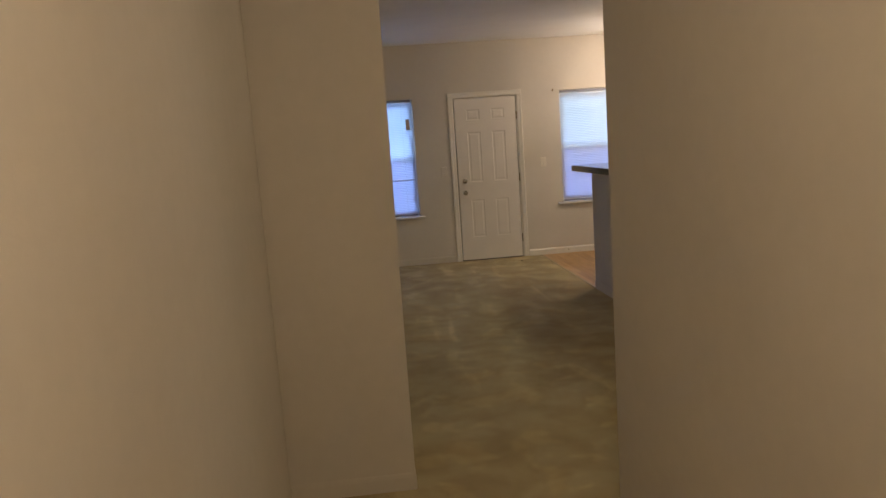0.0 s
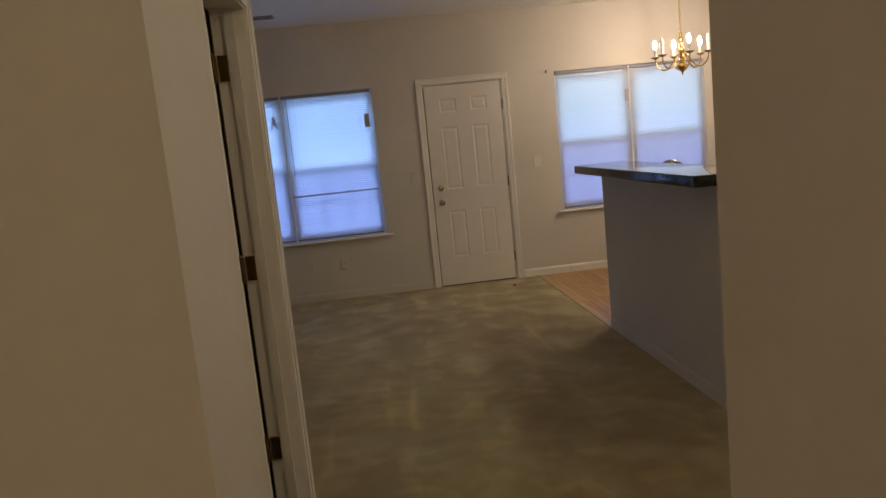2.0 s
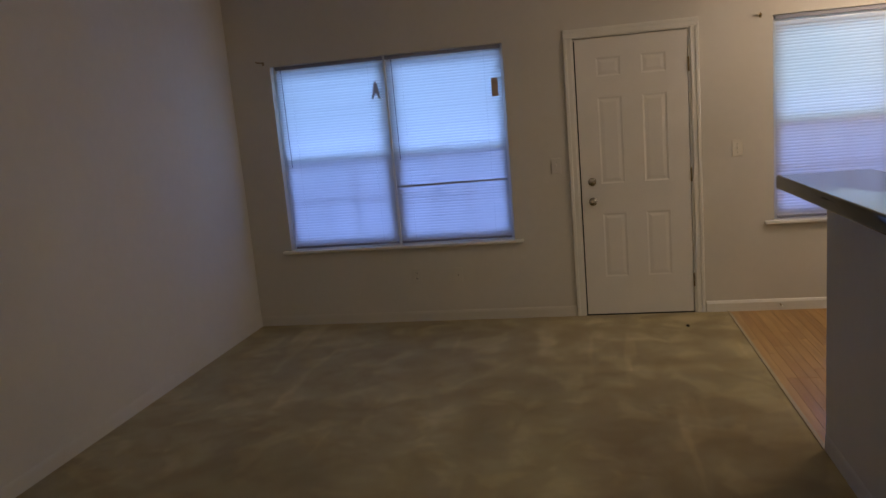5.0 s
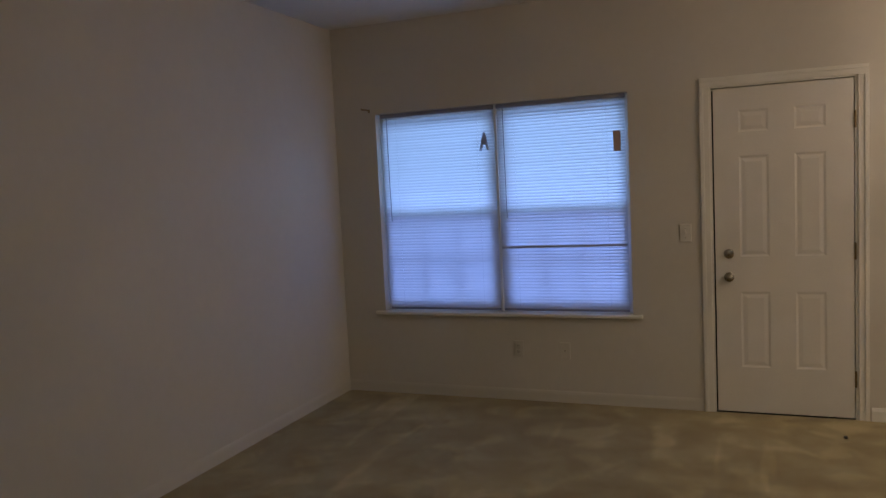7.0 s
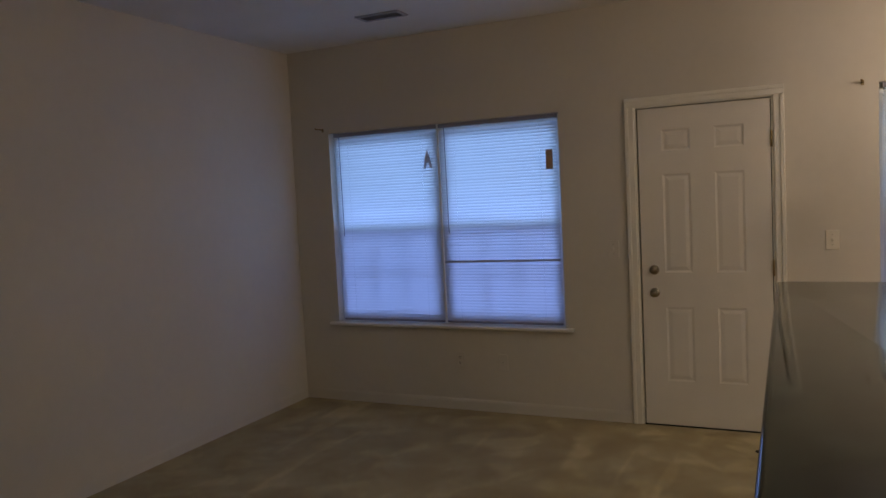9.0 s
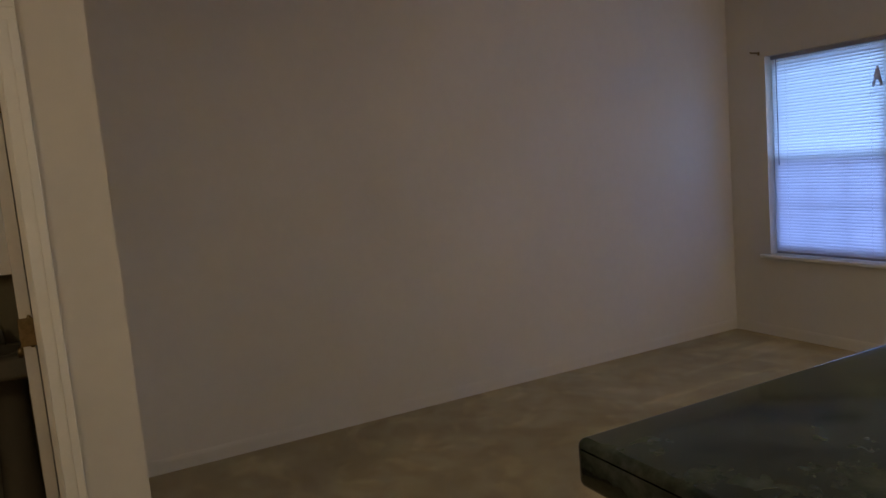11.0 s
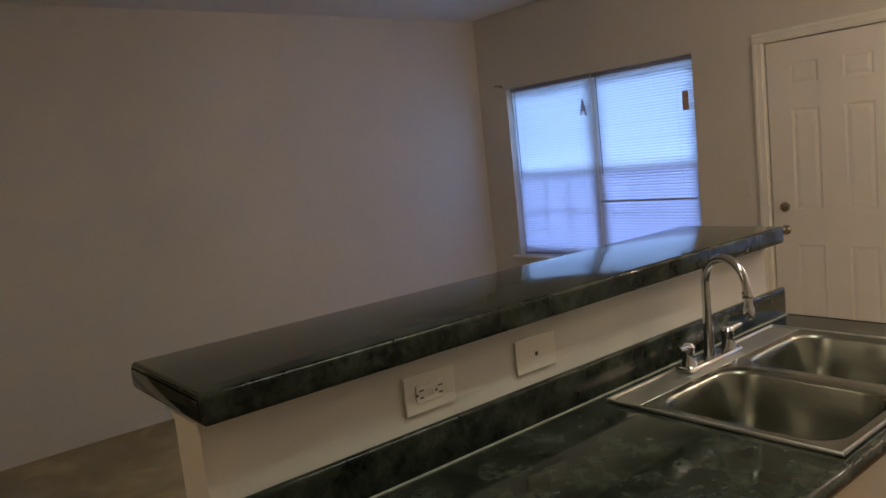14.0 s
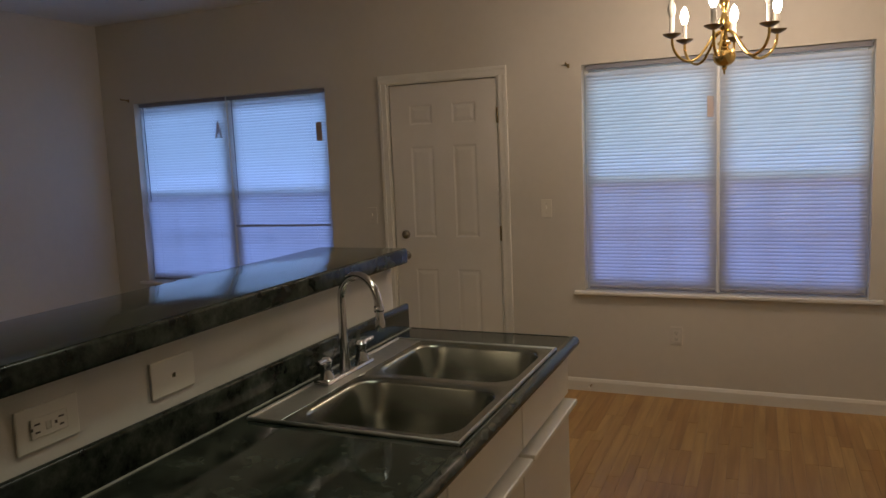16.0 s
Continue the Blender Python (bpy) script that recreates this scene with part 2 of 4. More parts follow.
def screen_material():
    mat = bpy.data.materials.new("grey_insect_screen_mesh")
    mat.use_nodes = True
    nt = mat.node_tree
    nt.nodes.remove(nt.nodes["Principled BSDF"])
    out = nt.nodes["Material Output"]
    d, t, mx = nt.nodes.new("ShaderNodeBsdfDiffuse"), nt.nodes.new("ShaderNodeBsdfTransparent"), nt.nodes.new("ShaderNodeMixShader")
    d.inputs[0].default_value = (0.06, 0.06, 0.07, 1)
    nt.links.new(d.outputs[0], mx.inputs[2])
    nt.links.new(t.outputs[0], mx.inputs[1])
    mx.inputs[0].default_value = 0.48
    nt.links.new(mx.outputs[0], out.inputs[0])
    return mat


def glass_material():
    mat = bpy.data.materials.new("clear_window_glass")
    mat.use_nodes = True
    b = mat.node_tree.nodes["Principled BSDF"]
    b.inputs["Transmission Weight"].default_value, b.inputs["Roughness"].default_value = 1.0, 0.0
    b.inputs["IOR"].default_value = 1.05
    return mat


def glow_material(name, colour, strength):
    mat = bpy.data.materials.new(name)
    mat.use_nodes = True
    b = mat.node_tree.nodes["Principled BSDF"]
    b.inputs["Base Color"].default_value = (*colour, 1)
    b.inputs["Emission Color"].default_value, b.inputs["Emission Strength"].default_value = (*colour, 1), strength
    return mat


CARPET, COUNTER, PLANK, PLANK_REST = carpet_material(), counter_material(), plank_material(), plank_material(True)
SLAT, SCREEN, GLASS = slat_material(), screen_material(), glass_material()
GREYTAG = slat_material("thin_grey_tag_paper", (0.45, 0.43, 0.45, 1), (0.84, 0.78, 0.80, 1))
BULB_LIT = glow_material("lit_bulb_glass", (1.0, 0.92, 0.84), 34.0)
BULB_OFF = material("unlit_bulb_glass", (0.70, 0.68, 0.62), 0.1)
DIFFUSER = glow_material("lit_opal_diffuser", (1.0, 0.84, 0.62), 4.0)

# ---- mesh helpers ----


def add_box(bm, x0, x1, y0, y1, z0, z1, bevel=0.0, segments=2):
    vs = [bm.verts.new((x, y, z)) for x in (x0, x1) for y in (y0, y1) for z in (z0, z1)]
    fs = [bm.faces.new([vs[i] for i in f]) for f in ((0, 1, 3, 2), (4, 6, 7, 5), (0, 4, 5, 1), (2, 3, 7, 6), (0, 2, 6, 4), (1, 5, 7, 3))]
    if bevel:
        edges = list({e for f in fs for e in f.edges})
        bmesh.ops.bevel(bm, geom=edges, offset=bevel, segments=segments, affect="EDGES", profile=0.5)
    return bm


def box(x0, x1, y0, y1, z0, z1, bevel=0.0, segments=2):
    return add_box(bmesh.new(), x0, x1, y0, y1, z0, z1, bevel, segments)


def add_lathe(bm, profile, n=20, m=None):
    """profile: (radius, z) pairs turned round the z axis."""
    m = m or Matrix.Identity(4)
    rings = []
    for r, z in profile:
        if r < 1e-6:
            rings.append([bm.verts.new(m @ Vector((0, 0, z)))])
        else:
            rings.append([bm.verts.new(m @ Vector((r * math.cos(2 * math.pi * k / n), r * math.sin(2 * math.pi * k / n), z))) for k in range(n)])
    for a, c in zip(rings, rings[1:]):
        for k in range(n):
            j = (k + 1) % n
            if len(a) == 1 and len(c) > 1:
                bm.faces.new((a[0], c[j], c[k]))
            elif len(c) == 1 and len(a) > 1:
                bm.faces.new((a[k], a[j], c[0]))
            elif len(a) > 1 and len(c) > 1:
                bm.faces.new((a[k], a[j], c[j], c[k]))
    for ring, flip in ((rings[0], True), (rings[-1], False)):
        if len(ring) > 1:
            bm.faces.new(ring[::-1] if flip else ring)
    return bm


def add_tube(bm, points, radius, n=10):
    """A round tube along points; radius is a number or one for each point."""
    points = [Vector(p) for p in points]
    radii = radius if isinstance(radius, (list, tuple)) else [radius] * len(points)
    rings, side = [], None
    for k, p in enumerate(points):
        d = (points[min(k + 1, len(points) - 1)] - points[max(k - 1, 0)]).normalized()
        if side is None:
            side = d.orthogonal().normalized()
        side = (side - d * side.dot(d)).normalized()
        up = d.cross(side)
        rings.append([bm.verts.new(p + radii[k] * (side * math.cos(2 * math.pi * j / n) + up * math.sin(2 * math.pi * j / n))) for j in range(n)])
    for a, c in zip(rings, rings[1:]):
        for j in range(n):
            bm.faces.new((a[j], a[(j + 1) % n], c[(j + 1) % n], c[j]))
    bm.faces.new(rings[0][::-1])
    bm.faces.new(rings[-1])
    return bm


def arc(cx, cz, r, a0, a1, n, y=0.0):
    return [(cx + r * math.cos(radians(a0 + (a1 - a0) * k / n)), y, cz + r * math.sin(radians(a0 + (a1 - a0) * k / n))) for k in range(n + 1)]


def mesh_of(name, bm, mats, smooth=False):
    me = bpy.data.meshes.new(name)
    bmesh.ops.recalc_face_normals(bm, faces=bm.faces)
    bm.to_mesh(me)
    bm.free()
    for mat in (mats if isinstance(mats, (list, tuple)) else (mats,)):
        me.materials.append(mat)
    if smooth:
        me.shade_smooth()
        me.set_sharp_from_angle(angle=radians(40))
    return me


def part(name, bm, mat, parent=None, label="", smooth=False, kind=""):
    ob = new(name, mesh_of(name, bm, mat, smooth))
    if parent is not None:
        ob.parent = parent
    return tagged(ob, label, kind=kind)


def thing(name, label, category, m=None, group="", kind=""):
    ob = new(name)
    ob.empty_display_size = 0.1
    if m is not None:
        ob.matrix_world = m
    return tagged(ob, label, category, group, kind)


def structure(name, bm, mat, label, category, smooth=False):
    return tagged(part(name, bm, mat, None, smooth=smooth), label, category, kind="structure")


def wall_mesh(along, u0, u1, z0, z1, a, b, holes, split=None):
    """A wall along 'x' or 'y' from u0 to u1, between a and b across, with holes (u0, u1, z0, z1) through it."""
    us = sorted({u0, u1, *[h for hole in holes for h in hole[:2]]})
    zs = sorted({z0, z1, *[h for hole in holes for h in hole[2:]]})
    solid = {}
    for i in range(len(us) - 1):
        for j in range(len(zs) - 1):
            cu, cz = (us[i] + us[i + 1]) / 2, (zs[j] + zs[j + 1]) / 2
            solid[i, j] = not any(h[0] < cu < h[1] and h[2] < cz < h[3] for h in holes)
    bm = bmesh.new()
    made = {}

    def v(i, j, w):
        if (i, j, w) not in made:
            p = (us[i], w, zs[j]) if along == "x" else (w, us[i], zs[j])
            made[i, j, w] = bm.verts.new(p)
        return made[i, j, w]

    for (i, j), ok in solid.items():
        if not ok:
            continue
        for w in (a, b):
            bm.faces.new((v(i, j, w), v(i + 1, j, w), v(i + 1, j + 1, w), v(i, j + 1, w)))
        for di, dj, c in ((-1, 0, ((0, 0), (0, 1))), (1, 0, ((1, 0), (1, 1))), (0, -1, ((0, 0), (1, 0))), (0, 1, ((0, 1), (1, 1)))):
            if not solid.get((i + di, j + dj), False):
                (i1, j1), (i2, j2) = c
                bm.faces.new((v(i + i1, j + j1, a), v(i + i2, j + j2, a), v(i + i2, j + j2, b), v(i + i1, j + j1, b)))
    bmesh.ops.recalc_face_normals(bm, faces=bm.faces)
    if split:
        for f in bm.faces:
            if f.normal.dot(Vector(split)) > 0.9:
                f.material_index = 1
    return bm


# ---- the large structure ----
XL, XR, ZC = -2.68, 3.17, 2.737
W1 = (-2.340, -0.520, 0.604, 2.087)
W2 = (1.342, 2.94, 0.642, 2.083)
DOOR = (-0.03, 0.806, 0.0, 2.077)

structure("wall_north", wall_mesh("x", XL - 0.12, XR + 0.12, 0, ZC, 0, 0.15, [W1, DOOR, W2]), WALL,
          "beige painted wall with two windows and an outside door", "wall")
structure("wall_west", wall_mesh("y", -4.685, 0, 0, ZC, XL - 0.12, XL, []), WALL, "plain beige painted living room wall", "wall")
structure("wall_east", wall_mesh("y", -6.70, 0, 0, ZC, XR, XR + 0.12, []), WALL, "plain beige painted dining room wall", "wall")
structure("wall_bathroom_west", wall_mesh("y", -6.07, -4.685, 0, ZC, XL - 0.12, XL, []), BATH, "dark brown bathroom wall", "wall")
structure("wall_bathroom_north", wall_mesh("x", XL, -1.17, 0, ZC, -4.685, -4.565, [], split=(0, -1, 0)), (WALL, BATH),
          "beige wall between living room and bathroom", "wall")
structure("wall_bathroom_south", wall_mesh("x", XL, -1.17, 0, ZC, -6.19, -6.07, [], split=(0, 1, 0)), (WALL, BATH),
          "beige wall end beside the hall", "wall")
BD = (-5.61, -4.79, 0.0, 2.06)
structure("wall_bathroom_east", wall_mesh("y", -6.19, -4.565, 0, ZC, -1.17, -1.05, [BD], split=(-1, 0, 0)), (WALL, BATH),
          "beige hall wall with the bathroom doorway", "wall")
structure("wall_hall_west", wall_mesh("y", -10.9, -6.19, 0, ZC, -1.73, -1.61, []), WALL, "plain beige hall wall", "wall")
structure("wall_hall_east", wall_mesh("y", -10.9, -6.70, 0, ZC, -0.268, -0.148, []), WALL, "plain beige hall wall ending at a corner", "wall")
structure("wall_hall_south", wall_mesh("x", -1.61, -0.268, 0, ZC, -10.9, -10.78, []), WALL, "plain beige wall closing the hall", "wall")
structure("wall_kitchen_south", wall_mesh("x", -0.148, XR + 0.12, 0, ZC, -6.82, -6.70, []), WALL, "plain beige kitchen wall", "wall")

ceiling = bmesh.new()
add_box(ceiling, XL - 0.12, XR + 0.12, -11.0, 0.15, ZC, ZC + 0.1)
structure("ceiling", ceiling, CEIL, "white textured flat ceiling", "ceiling")

carpet = bmesh.new()
for x0, x1, y0, y1 in ((XL, 1.020, -4.685, 0), (-1.05, 1.020, -6.70, -4.685), (-1.61, -1.05, -6.70, -6.19), (-1.61, -0.268, -10.78, -6.70)):
    add_box(carpet, x0, x1, y0, y1, -0.10, 0)
structure("floor_carpet", carpet, CARPET, "worn beige carpet with dirty stains", "carpet")
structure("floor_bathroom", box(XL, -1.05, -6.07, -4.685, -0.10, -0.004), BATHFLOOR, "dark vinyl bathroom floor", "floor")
structure("ground", box(-60, 60, 0.15, 90, -0.30, -0.2), GRASS, "flat green lawn outside the house", "ground")

# half wall between living room and kitchen
structure("half_wall", box(1.020, 1.145, -4.240, -2.300, 0, 1.174), WALL, "beige painted half wall under the bar top", "wall")


def baseboard(x0, x1, y0, y1, side, mat=TRIM):
    """side: the way the board faces."""
    bm = bmesh.new()
    t = 0.013 if mat is TRIM else 0.0045
    if side in ("-y", "+y"):
        s = -1 if side == "-y" else 1
        prof = [(0, 0), (s * t, 0), (s * t, 0.062), (s * t * 0.5, 0.078), (0, 0.083)] if mat is TRIM else [(0, 0), (s * t, 0), (s * t, 0.060), (s * t * 0.6, 0.074), (0, 0.083)]
        ends = [[bm.verts.new((x, y0 + o, z)) for o, z in prof] for x in (x0, x1)]
    else:
        s = -1 if side == "-x" else 1
        prof = [(0, 0), (s * t, 0), (s * t, 0.062), (s * t * 0.5, 0.078), (0, 0.083)] if mat is TRIM else [(0, 0), (s * t, 0), (s * t, 0.060), (s * t * 0.6, 0.074), (0, 0.083)]
        ends = [[bm.verts.new((x0 + o, y, z)) for o, z in prof] for y in (y0, y1)]
    n = len(prof)
    for k in range(n):
        bm.faces.new((ends[0][k], ends[0][(k + 1) % n], ends[1][(k + 1) % n], ends[1][k]))
    bm.faces.new(ends[0])
    bm.faces.new(ends[1][::-1])
    return structure("baseboard", bm, mat, "white painted wooden baseboard" if mat is TRIM else "baseboard painted beige like the wall", "baseboard")


baseboard(XL, -0.085, 0, 0, "-y", WALL)
baseboard(0.865, XR, 0, 0, "-y")
baseboard(XL, XL, -4.565, 0, "+x", WALL)
baseboard(XR, XR, -6.70, 0, "-x")
baseboard(XL, -1.05, -4.565, -4.565, "+y", WALL)
baseboard(-1.61, -1.05, -6.19, -6.19, "-y", WALL)
baseboard(-1.05, -1.05, -6.19, -5.61, "+x", WALL)
baseboard(-1.05, -1.05, -4.725, -4.565, "+x", WALL)
baseboard(-1.61, -1.61, -10.78, -6.19, "+x", WALL)
baseboard(-0.268, -0.268, -10.78, -6.70, "-x", WALL)

structure("trim", box(1.010, 1.030, -2.300, -0.002, -0.006, 0.007, 0.003, 2), material("pale_carpet_binding", (0.48, 0.41, 0.27), 0.8, bump=0.4, bump_scale=300, vary=0.12, vary_scale=8),
          "pale binding strip between carpet and wood floor", "trim")
baseboard(1.020, 1.020, -4.240, -2.300, "-x", WALL)
baseboard(1.020, 1.145, -4.240, -4.240, "-y", WALL)

# ---- windows and blinds ----


def window_unit(name, w, label):
    x0, x1, z0, z1 = w
    win = thing(name, label, "window", kind="structure")
    mid = (x0 + x1) / 2
    part("window_frame", wall_mesh("x", x0, x1, z0, z1, 0.075, 0.135, [(x0 + 0.028, mid - 0.030, z0 + 0.035, z1 - 0.035), (mid + 0.030, x1 - 0.028, z0 + 0.035, z1 - 0.035)]), VINYL, win)
    part("mullion_post", box(mid - 0.008, mid + 0.008, 0.030, 0.075, z0 + 0.022, z1, 0.003, 1), VINYL, win)
    sill = bmesh.new()
    add_box(sill, x0, x1, 0, 0.075, z0, z0 + 0.022)
    add_box(sill, x0 - 0.065, x1 + 0.065, -0.042, 0, z0 - 0.002, z0 + 0.022, 0.006)
    part("window_sill", sill, TRIM, win)
    zm = z0 + (z1 - z0) * 0.492
    for a, b in ((x0 + 0.028, mid - 0.030), (mid + 0.030, x1 - 0.028)):
        upper = wall_mesh("x", a, b, zm - 0.02, z1 - 0.035, 0.110, 0.130, [(a + 0.028, b - 0.028, zm + 0.02, z1 - 0.08)])
        lower = wall_mesh("x", a, b, z0 + 0.035, zm + 0.02, 0.084, 0.106, [(a + 0.028, b - 0.028, z0 + 0.09, zm - 0.02)])
        for nm, bm, za, zb, y in (("upper_sash", upper, zm + 0.02, z1 - 0.08, 0.118), ("lower_sash", lower, z0 + 0.09, zm - 0.02, 0.093)):
            sash = part(nm, bm, VINYL, win)
            pane = part("pane", box(a + 0.029, b - 0.029, y, y + 0.004, za + 0.001, zb - 0.001), GLASS, sash)
            pane.visible_shadow = False
            if nm == "lower_sash":
                for k in (1, 2):
                    u = a + 0.029 + (b - a - 0.058) * k / 3
                    part("muntin", box(u - 0.007, u + 0.007, y + 0.005, y + 0.011, za, zb), VINYL, sash)
                part("muntin", box(a + 0.029, b - 0.029, y + 0.0055, y + 0.0105, (za + zb) / 2 - 0.007, (za + zb) / 2 + 0.007), VINYL, sash)
        screen = bmesh.new()
        screen.faces.new([screen.verts.new(p) for p in ((a, 0.139, z0 + 0.035), (b, 0.139, z0 + 0.035), (b, 0.139, zm), (a, 0.139, zm))])
        part("insect_screen", screen, SCREEN, win, "grey insect screen mesh")
    return win


def slat_mesh(length):
    bm = bmesh.new()
    rows = []
    for x in (-length / 2, length / 2):
        rows.append([bm.verts.new((x, v, 0.0026 * (1 - (v / 0.015) ** 2))) for v in (-0.015, -0.0075, 0, 0.0075, 0.015)])
    for k in range(4):
        bm.faces.new((rows[0][k], rows[1][k], rows[1][k + 1], rows[0][k + 1]))
    return mesh_of("slat", bm, SLAT, smooth=True)


def blind(x0, x1, z0, z1, label, dark_line=None, droop=0.0):
    b = thing("window_blind", label, "blind", pose((x0 + x1) / 2, 0.038, z0), "closed mini blinds at the windows")
    half = (x1 - x0) / 2
    h = z1 - z0
    part("headrail", box(-half, half, -0.016, 0.016, h - 0.028, h - 0.001, 0.003), RAIL, b)
    part("bottom_rail", box(-half + 0.004, half - 0.004, -0.011, 0.011, 0.002, 0.018, 0.004), RAIL, b)
    me = slat_mesh(2 * half - 0.003)
    n = int((h - 0.055) / 0.0213)
    rng = random.Random(int(1000 * (x0 + 5)))
    for k in range(n):
        s = new("slat", me)
        s.parent = b
        tilt = 77 + rng.uniform(-2, 2)
        s.matrix_local = pose(0, 0, 0.024 + k * 0.0213, tilt, rng.uniform(-0.08, 0.08), 0)
    if dark_line:
        bm = box(-half + 0.006, half - 0.006, -0.017, -0.013, dark_line - z0 - 0.008, dark_line - z0 + 0.006, 0.001)
        bmesh.ops.rotate(bm, verts=bm.verts, cent=(0, 0, dark_line - z0), matrix=Matrix.Rotation(radians(-0.3), 3, "Y"))
        part("bent_slat", bm, GREYSLAT, b, "bent dark grey slat")
    for u in (-half * 0.72, half * 0.72) if x0 < 0 else ():
        part("ladder_cord", add_tube(bmesh.new(), [(u, -0.0145, 0.01), (u, -0.0145, h - 0.02)], 0.0004, 5), CORD, b)
    if x0 < 0:
        part("wand", add_tube(bmesh.new(), [(-half + 0.05, -0.02, h - 0.03), (-half + 0.052, -0.021, h - 0.4), (-half + 0.055, -0.022, h - 0.79)], 0.0030, 6), WAND, b, "slim grey tilt wand")
    return b


# white blind rails, greyed in their colour to look backlit by the window
RAIL = material("white_rail_backlit_shade", (0.27, 0.27, 0.31), 0.5)
GREYSLAT = material("grey_blind_vinyl", (0.42, 0.42, 0.46), 0.6)
window_unit("window_1", W1, "white vinyl double window with closed blinds")
window_unit("window_2", W2, "white vinyl double window beside the dining area")
for w, line in ((W1, 1.088), (W2, None)):
    m = (w[0] + w[1]) / 2
    gap, inner = (0.030, 0.010) if line else (0.022, 0.009)
    blind(w[0] + gap, m - inner, w[2] + 0.030, w[3] - 0.003, "white closed mini blind with a hanging tag")
    blind(m + inner, w[1] - gap * 0.7, w[2] + 0.030, w[3] - 0.003, "white closed mini blind with one dark bent slat" if line else "white closed mini blind over the dining window", line)


def tag_card(name, outline, y, mat, label):
    """A thin card hanging in front of a blind."""
    bm = bmesh.new()
    a = [bm.verts.new((x, y + 0.004 * (z - outline[0][1]), z)) for x, z in outline]
    c = [bm.verts.new((x, y - 0.0012 + 0.004 * (z - outline[0][1]), z)) for x, z in outline]
    n = len(outline)
    bm.faces.new(a[::-1])
    bm.faces.new(c)
    for k in range(n):
        bm.faces.new((a[k], a[(k + 1) % n], c[(k + 1) % n], c[k]))
    return tagged(part(name, bm, mat), label, "tag")


tag_card("warning_tag", [(-1.548, 1.770), (-1.528, 1.770), (-1.518, 1.810), (-1.500, 1.810), (-1.492, 1.770), (-1.470, 1.770), (-1.502, 1.899), (-1.518, 1.899)], 0.014, GREYTAG,
         "dark paper tag folded into two legs on the blind")
tag_card("warning_tag", [(-0.619, 1.709), (-0.570, 1.709), (-0.570, 1.845), (-0.619, 1.845)], 0.014, PAPER, "brown rectangular paper tag hanging on the blind")
tag_card("warning_tag", [(2.081, 1.720), (2.117, 1.720), (2.117, 1.842), (2.081, 1.842)], 0.014, material("pale_paper_tag", (0.50, 0.42, 0.40), 0.8),
         "pale paper tag hanging on the dining blind")


def rod_bracket(x, z, s, arm=1.0):
    b = thing("curtain_rod_bracket", "small dark metal curtain rod bracket on the wall", "bracket", pose(x, 0, z))
    part("wall_plate", box(-0.008, 0.008, -0.004, 0, -0.010, 0.016, 0.001), DARKBRASS, b)
    part("hook", add_tube(bmesh.new(), [(0, -0.003, 0.006), (0, -0.030, 0.008), (-s * 0.010 * arm, -0.042, 0.010), (-s * 0.034 * arm, -0.044, 0.012), (-s * 0.040 * arm, -0.044, 0.020)], 0.0055, 8), DARKBRASS, b)


rod_bracket(-2.389, 2.112, 1)
rod_bracket(1.262, 2.082, 1, 0.2)

# ---- doors ----


def casing_piece(bm, x0, x1, z0, z1, depth, lean):
    """A flat casing with a thicker outer edge and a stepped inner one; lean gives the outer side."""
    add_box(bm, x0, x1, -depth * 0.62, 0, z0, z1, 0.002, 1)
    if lean == "l":
        add_box(bm, x0, x0 + (x1 - x0) * 0.42, -depth, -depth * 0.62, z0, z1, 0.003, 2)
    elif lean == "r":
        add_box(bm, x1 - (x1 - x0) * 0.42, x1, -depth, -depth * 0.62, z0, z1, 0.003, 2)
    else:
        add_box(bm, x0, x1, -depth, -depth * 0.62, z1 - (z1 - z0) * 0.42, z1, 0.003, 2)
    return bm


def casing_set(parent, x0, x1, z1, w=0.058, depth=0.016):
    part("casing", casing_piece(bmesh.new(), x0 - w, x0, 0, z1, depth, "l"), TRIM, parent)
    part("casing", casing_piece(bmesh.new(), x1, x1 + w, 0, z1, depth, "r"), TRIM, parent)
    part("casing", casing_piece(bmesh.new(), x0 - w, x1 + w, z1, z1 + w, depth, "t"), TRIM, parent)


def panel_leaf(width, height, thick, cols, rows):
    """A six-panel leaf: its front faces -y, its lower left corner at the origin."""
    bm = wall_mesh("x", 0, width, 0, height, 0, thick, [])
    bmesh.ops.delete(bm, geom=[f for f in bm.faces if abs(f.normal.y) > 0.9], context="FACES_ONLY")
    us = sorted({0, width, *[c for p in cols for c in p]})
    zs = sorted({0, height, *[r for p in rows for r in p]})
    for y, s in ((0, -1), (thick, 1)):
        grid = {(i, j): bm.verts.new((u, y, z)) for i, u in enumerate(us) for j, z in enumerate(zs)}
        panels = []
        for i in range(len(us) - 1):
            for j in range(len(zs) - 1):
                loop = [grid[i, j], grid[i + 1, j], grid[i + 1, j + 1], grid[i, j + 1]]
                f = bm.faces.new(loop if s < 0 else loop[::-1])
                if (us[i], us[i + 1]) in cols and (zs[j], zs[j + 1]) in rows:
                    panels.append(f)
        for f in panels:
            f.normal_update()
        bmesh.ops.inset_individual(bm, faces=panels, thickness=0.018, depth=-0.0032)
        bmesh.ops.inset_individual(bm, faces=panels, thickness=0.006, depth=0.0)
        bmesh.ops.inset_individual(bm, faces=panels, thickness=0.030, depth=0.0022)
    bmesh.ops.remove_doubles(bm, verts=bm.verts, dist=0.0001)
    return bm


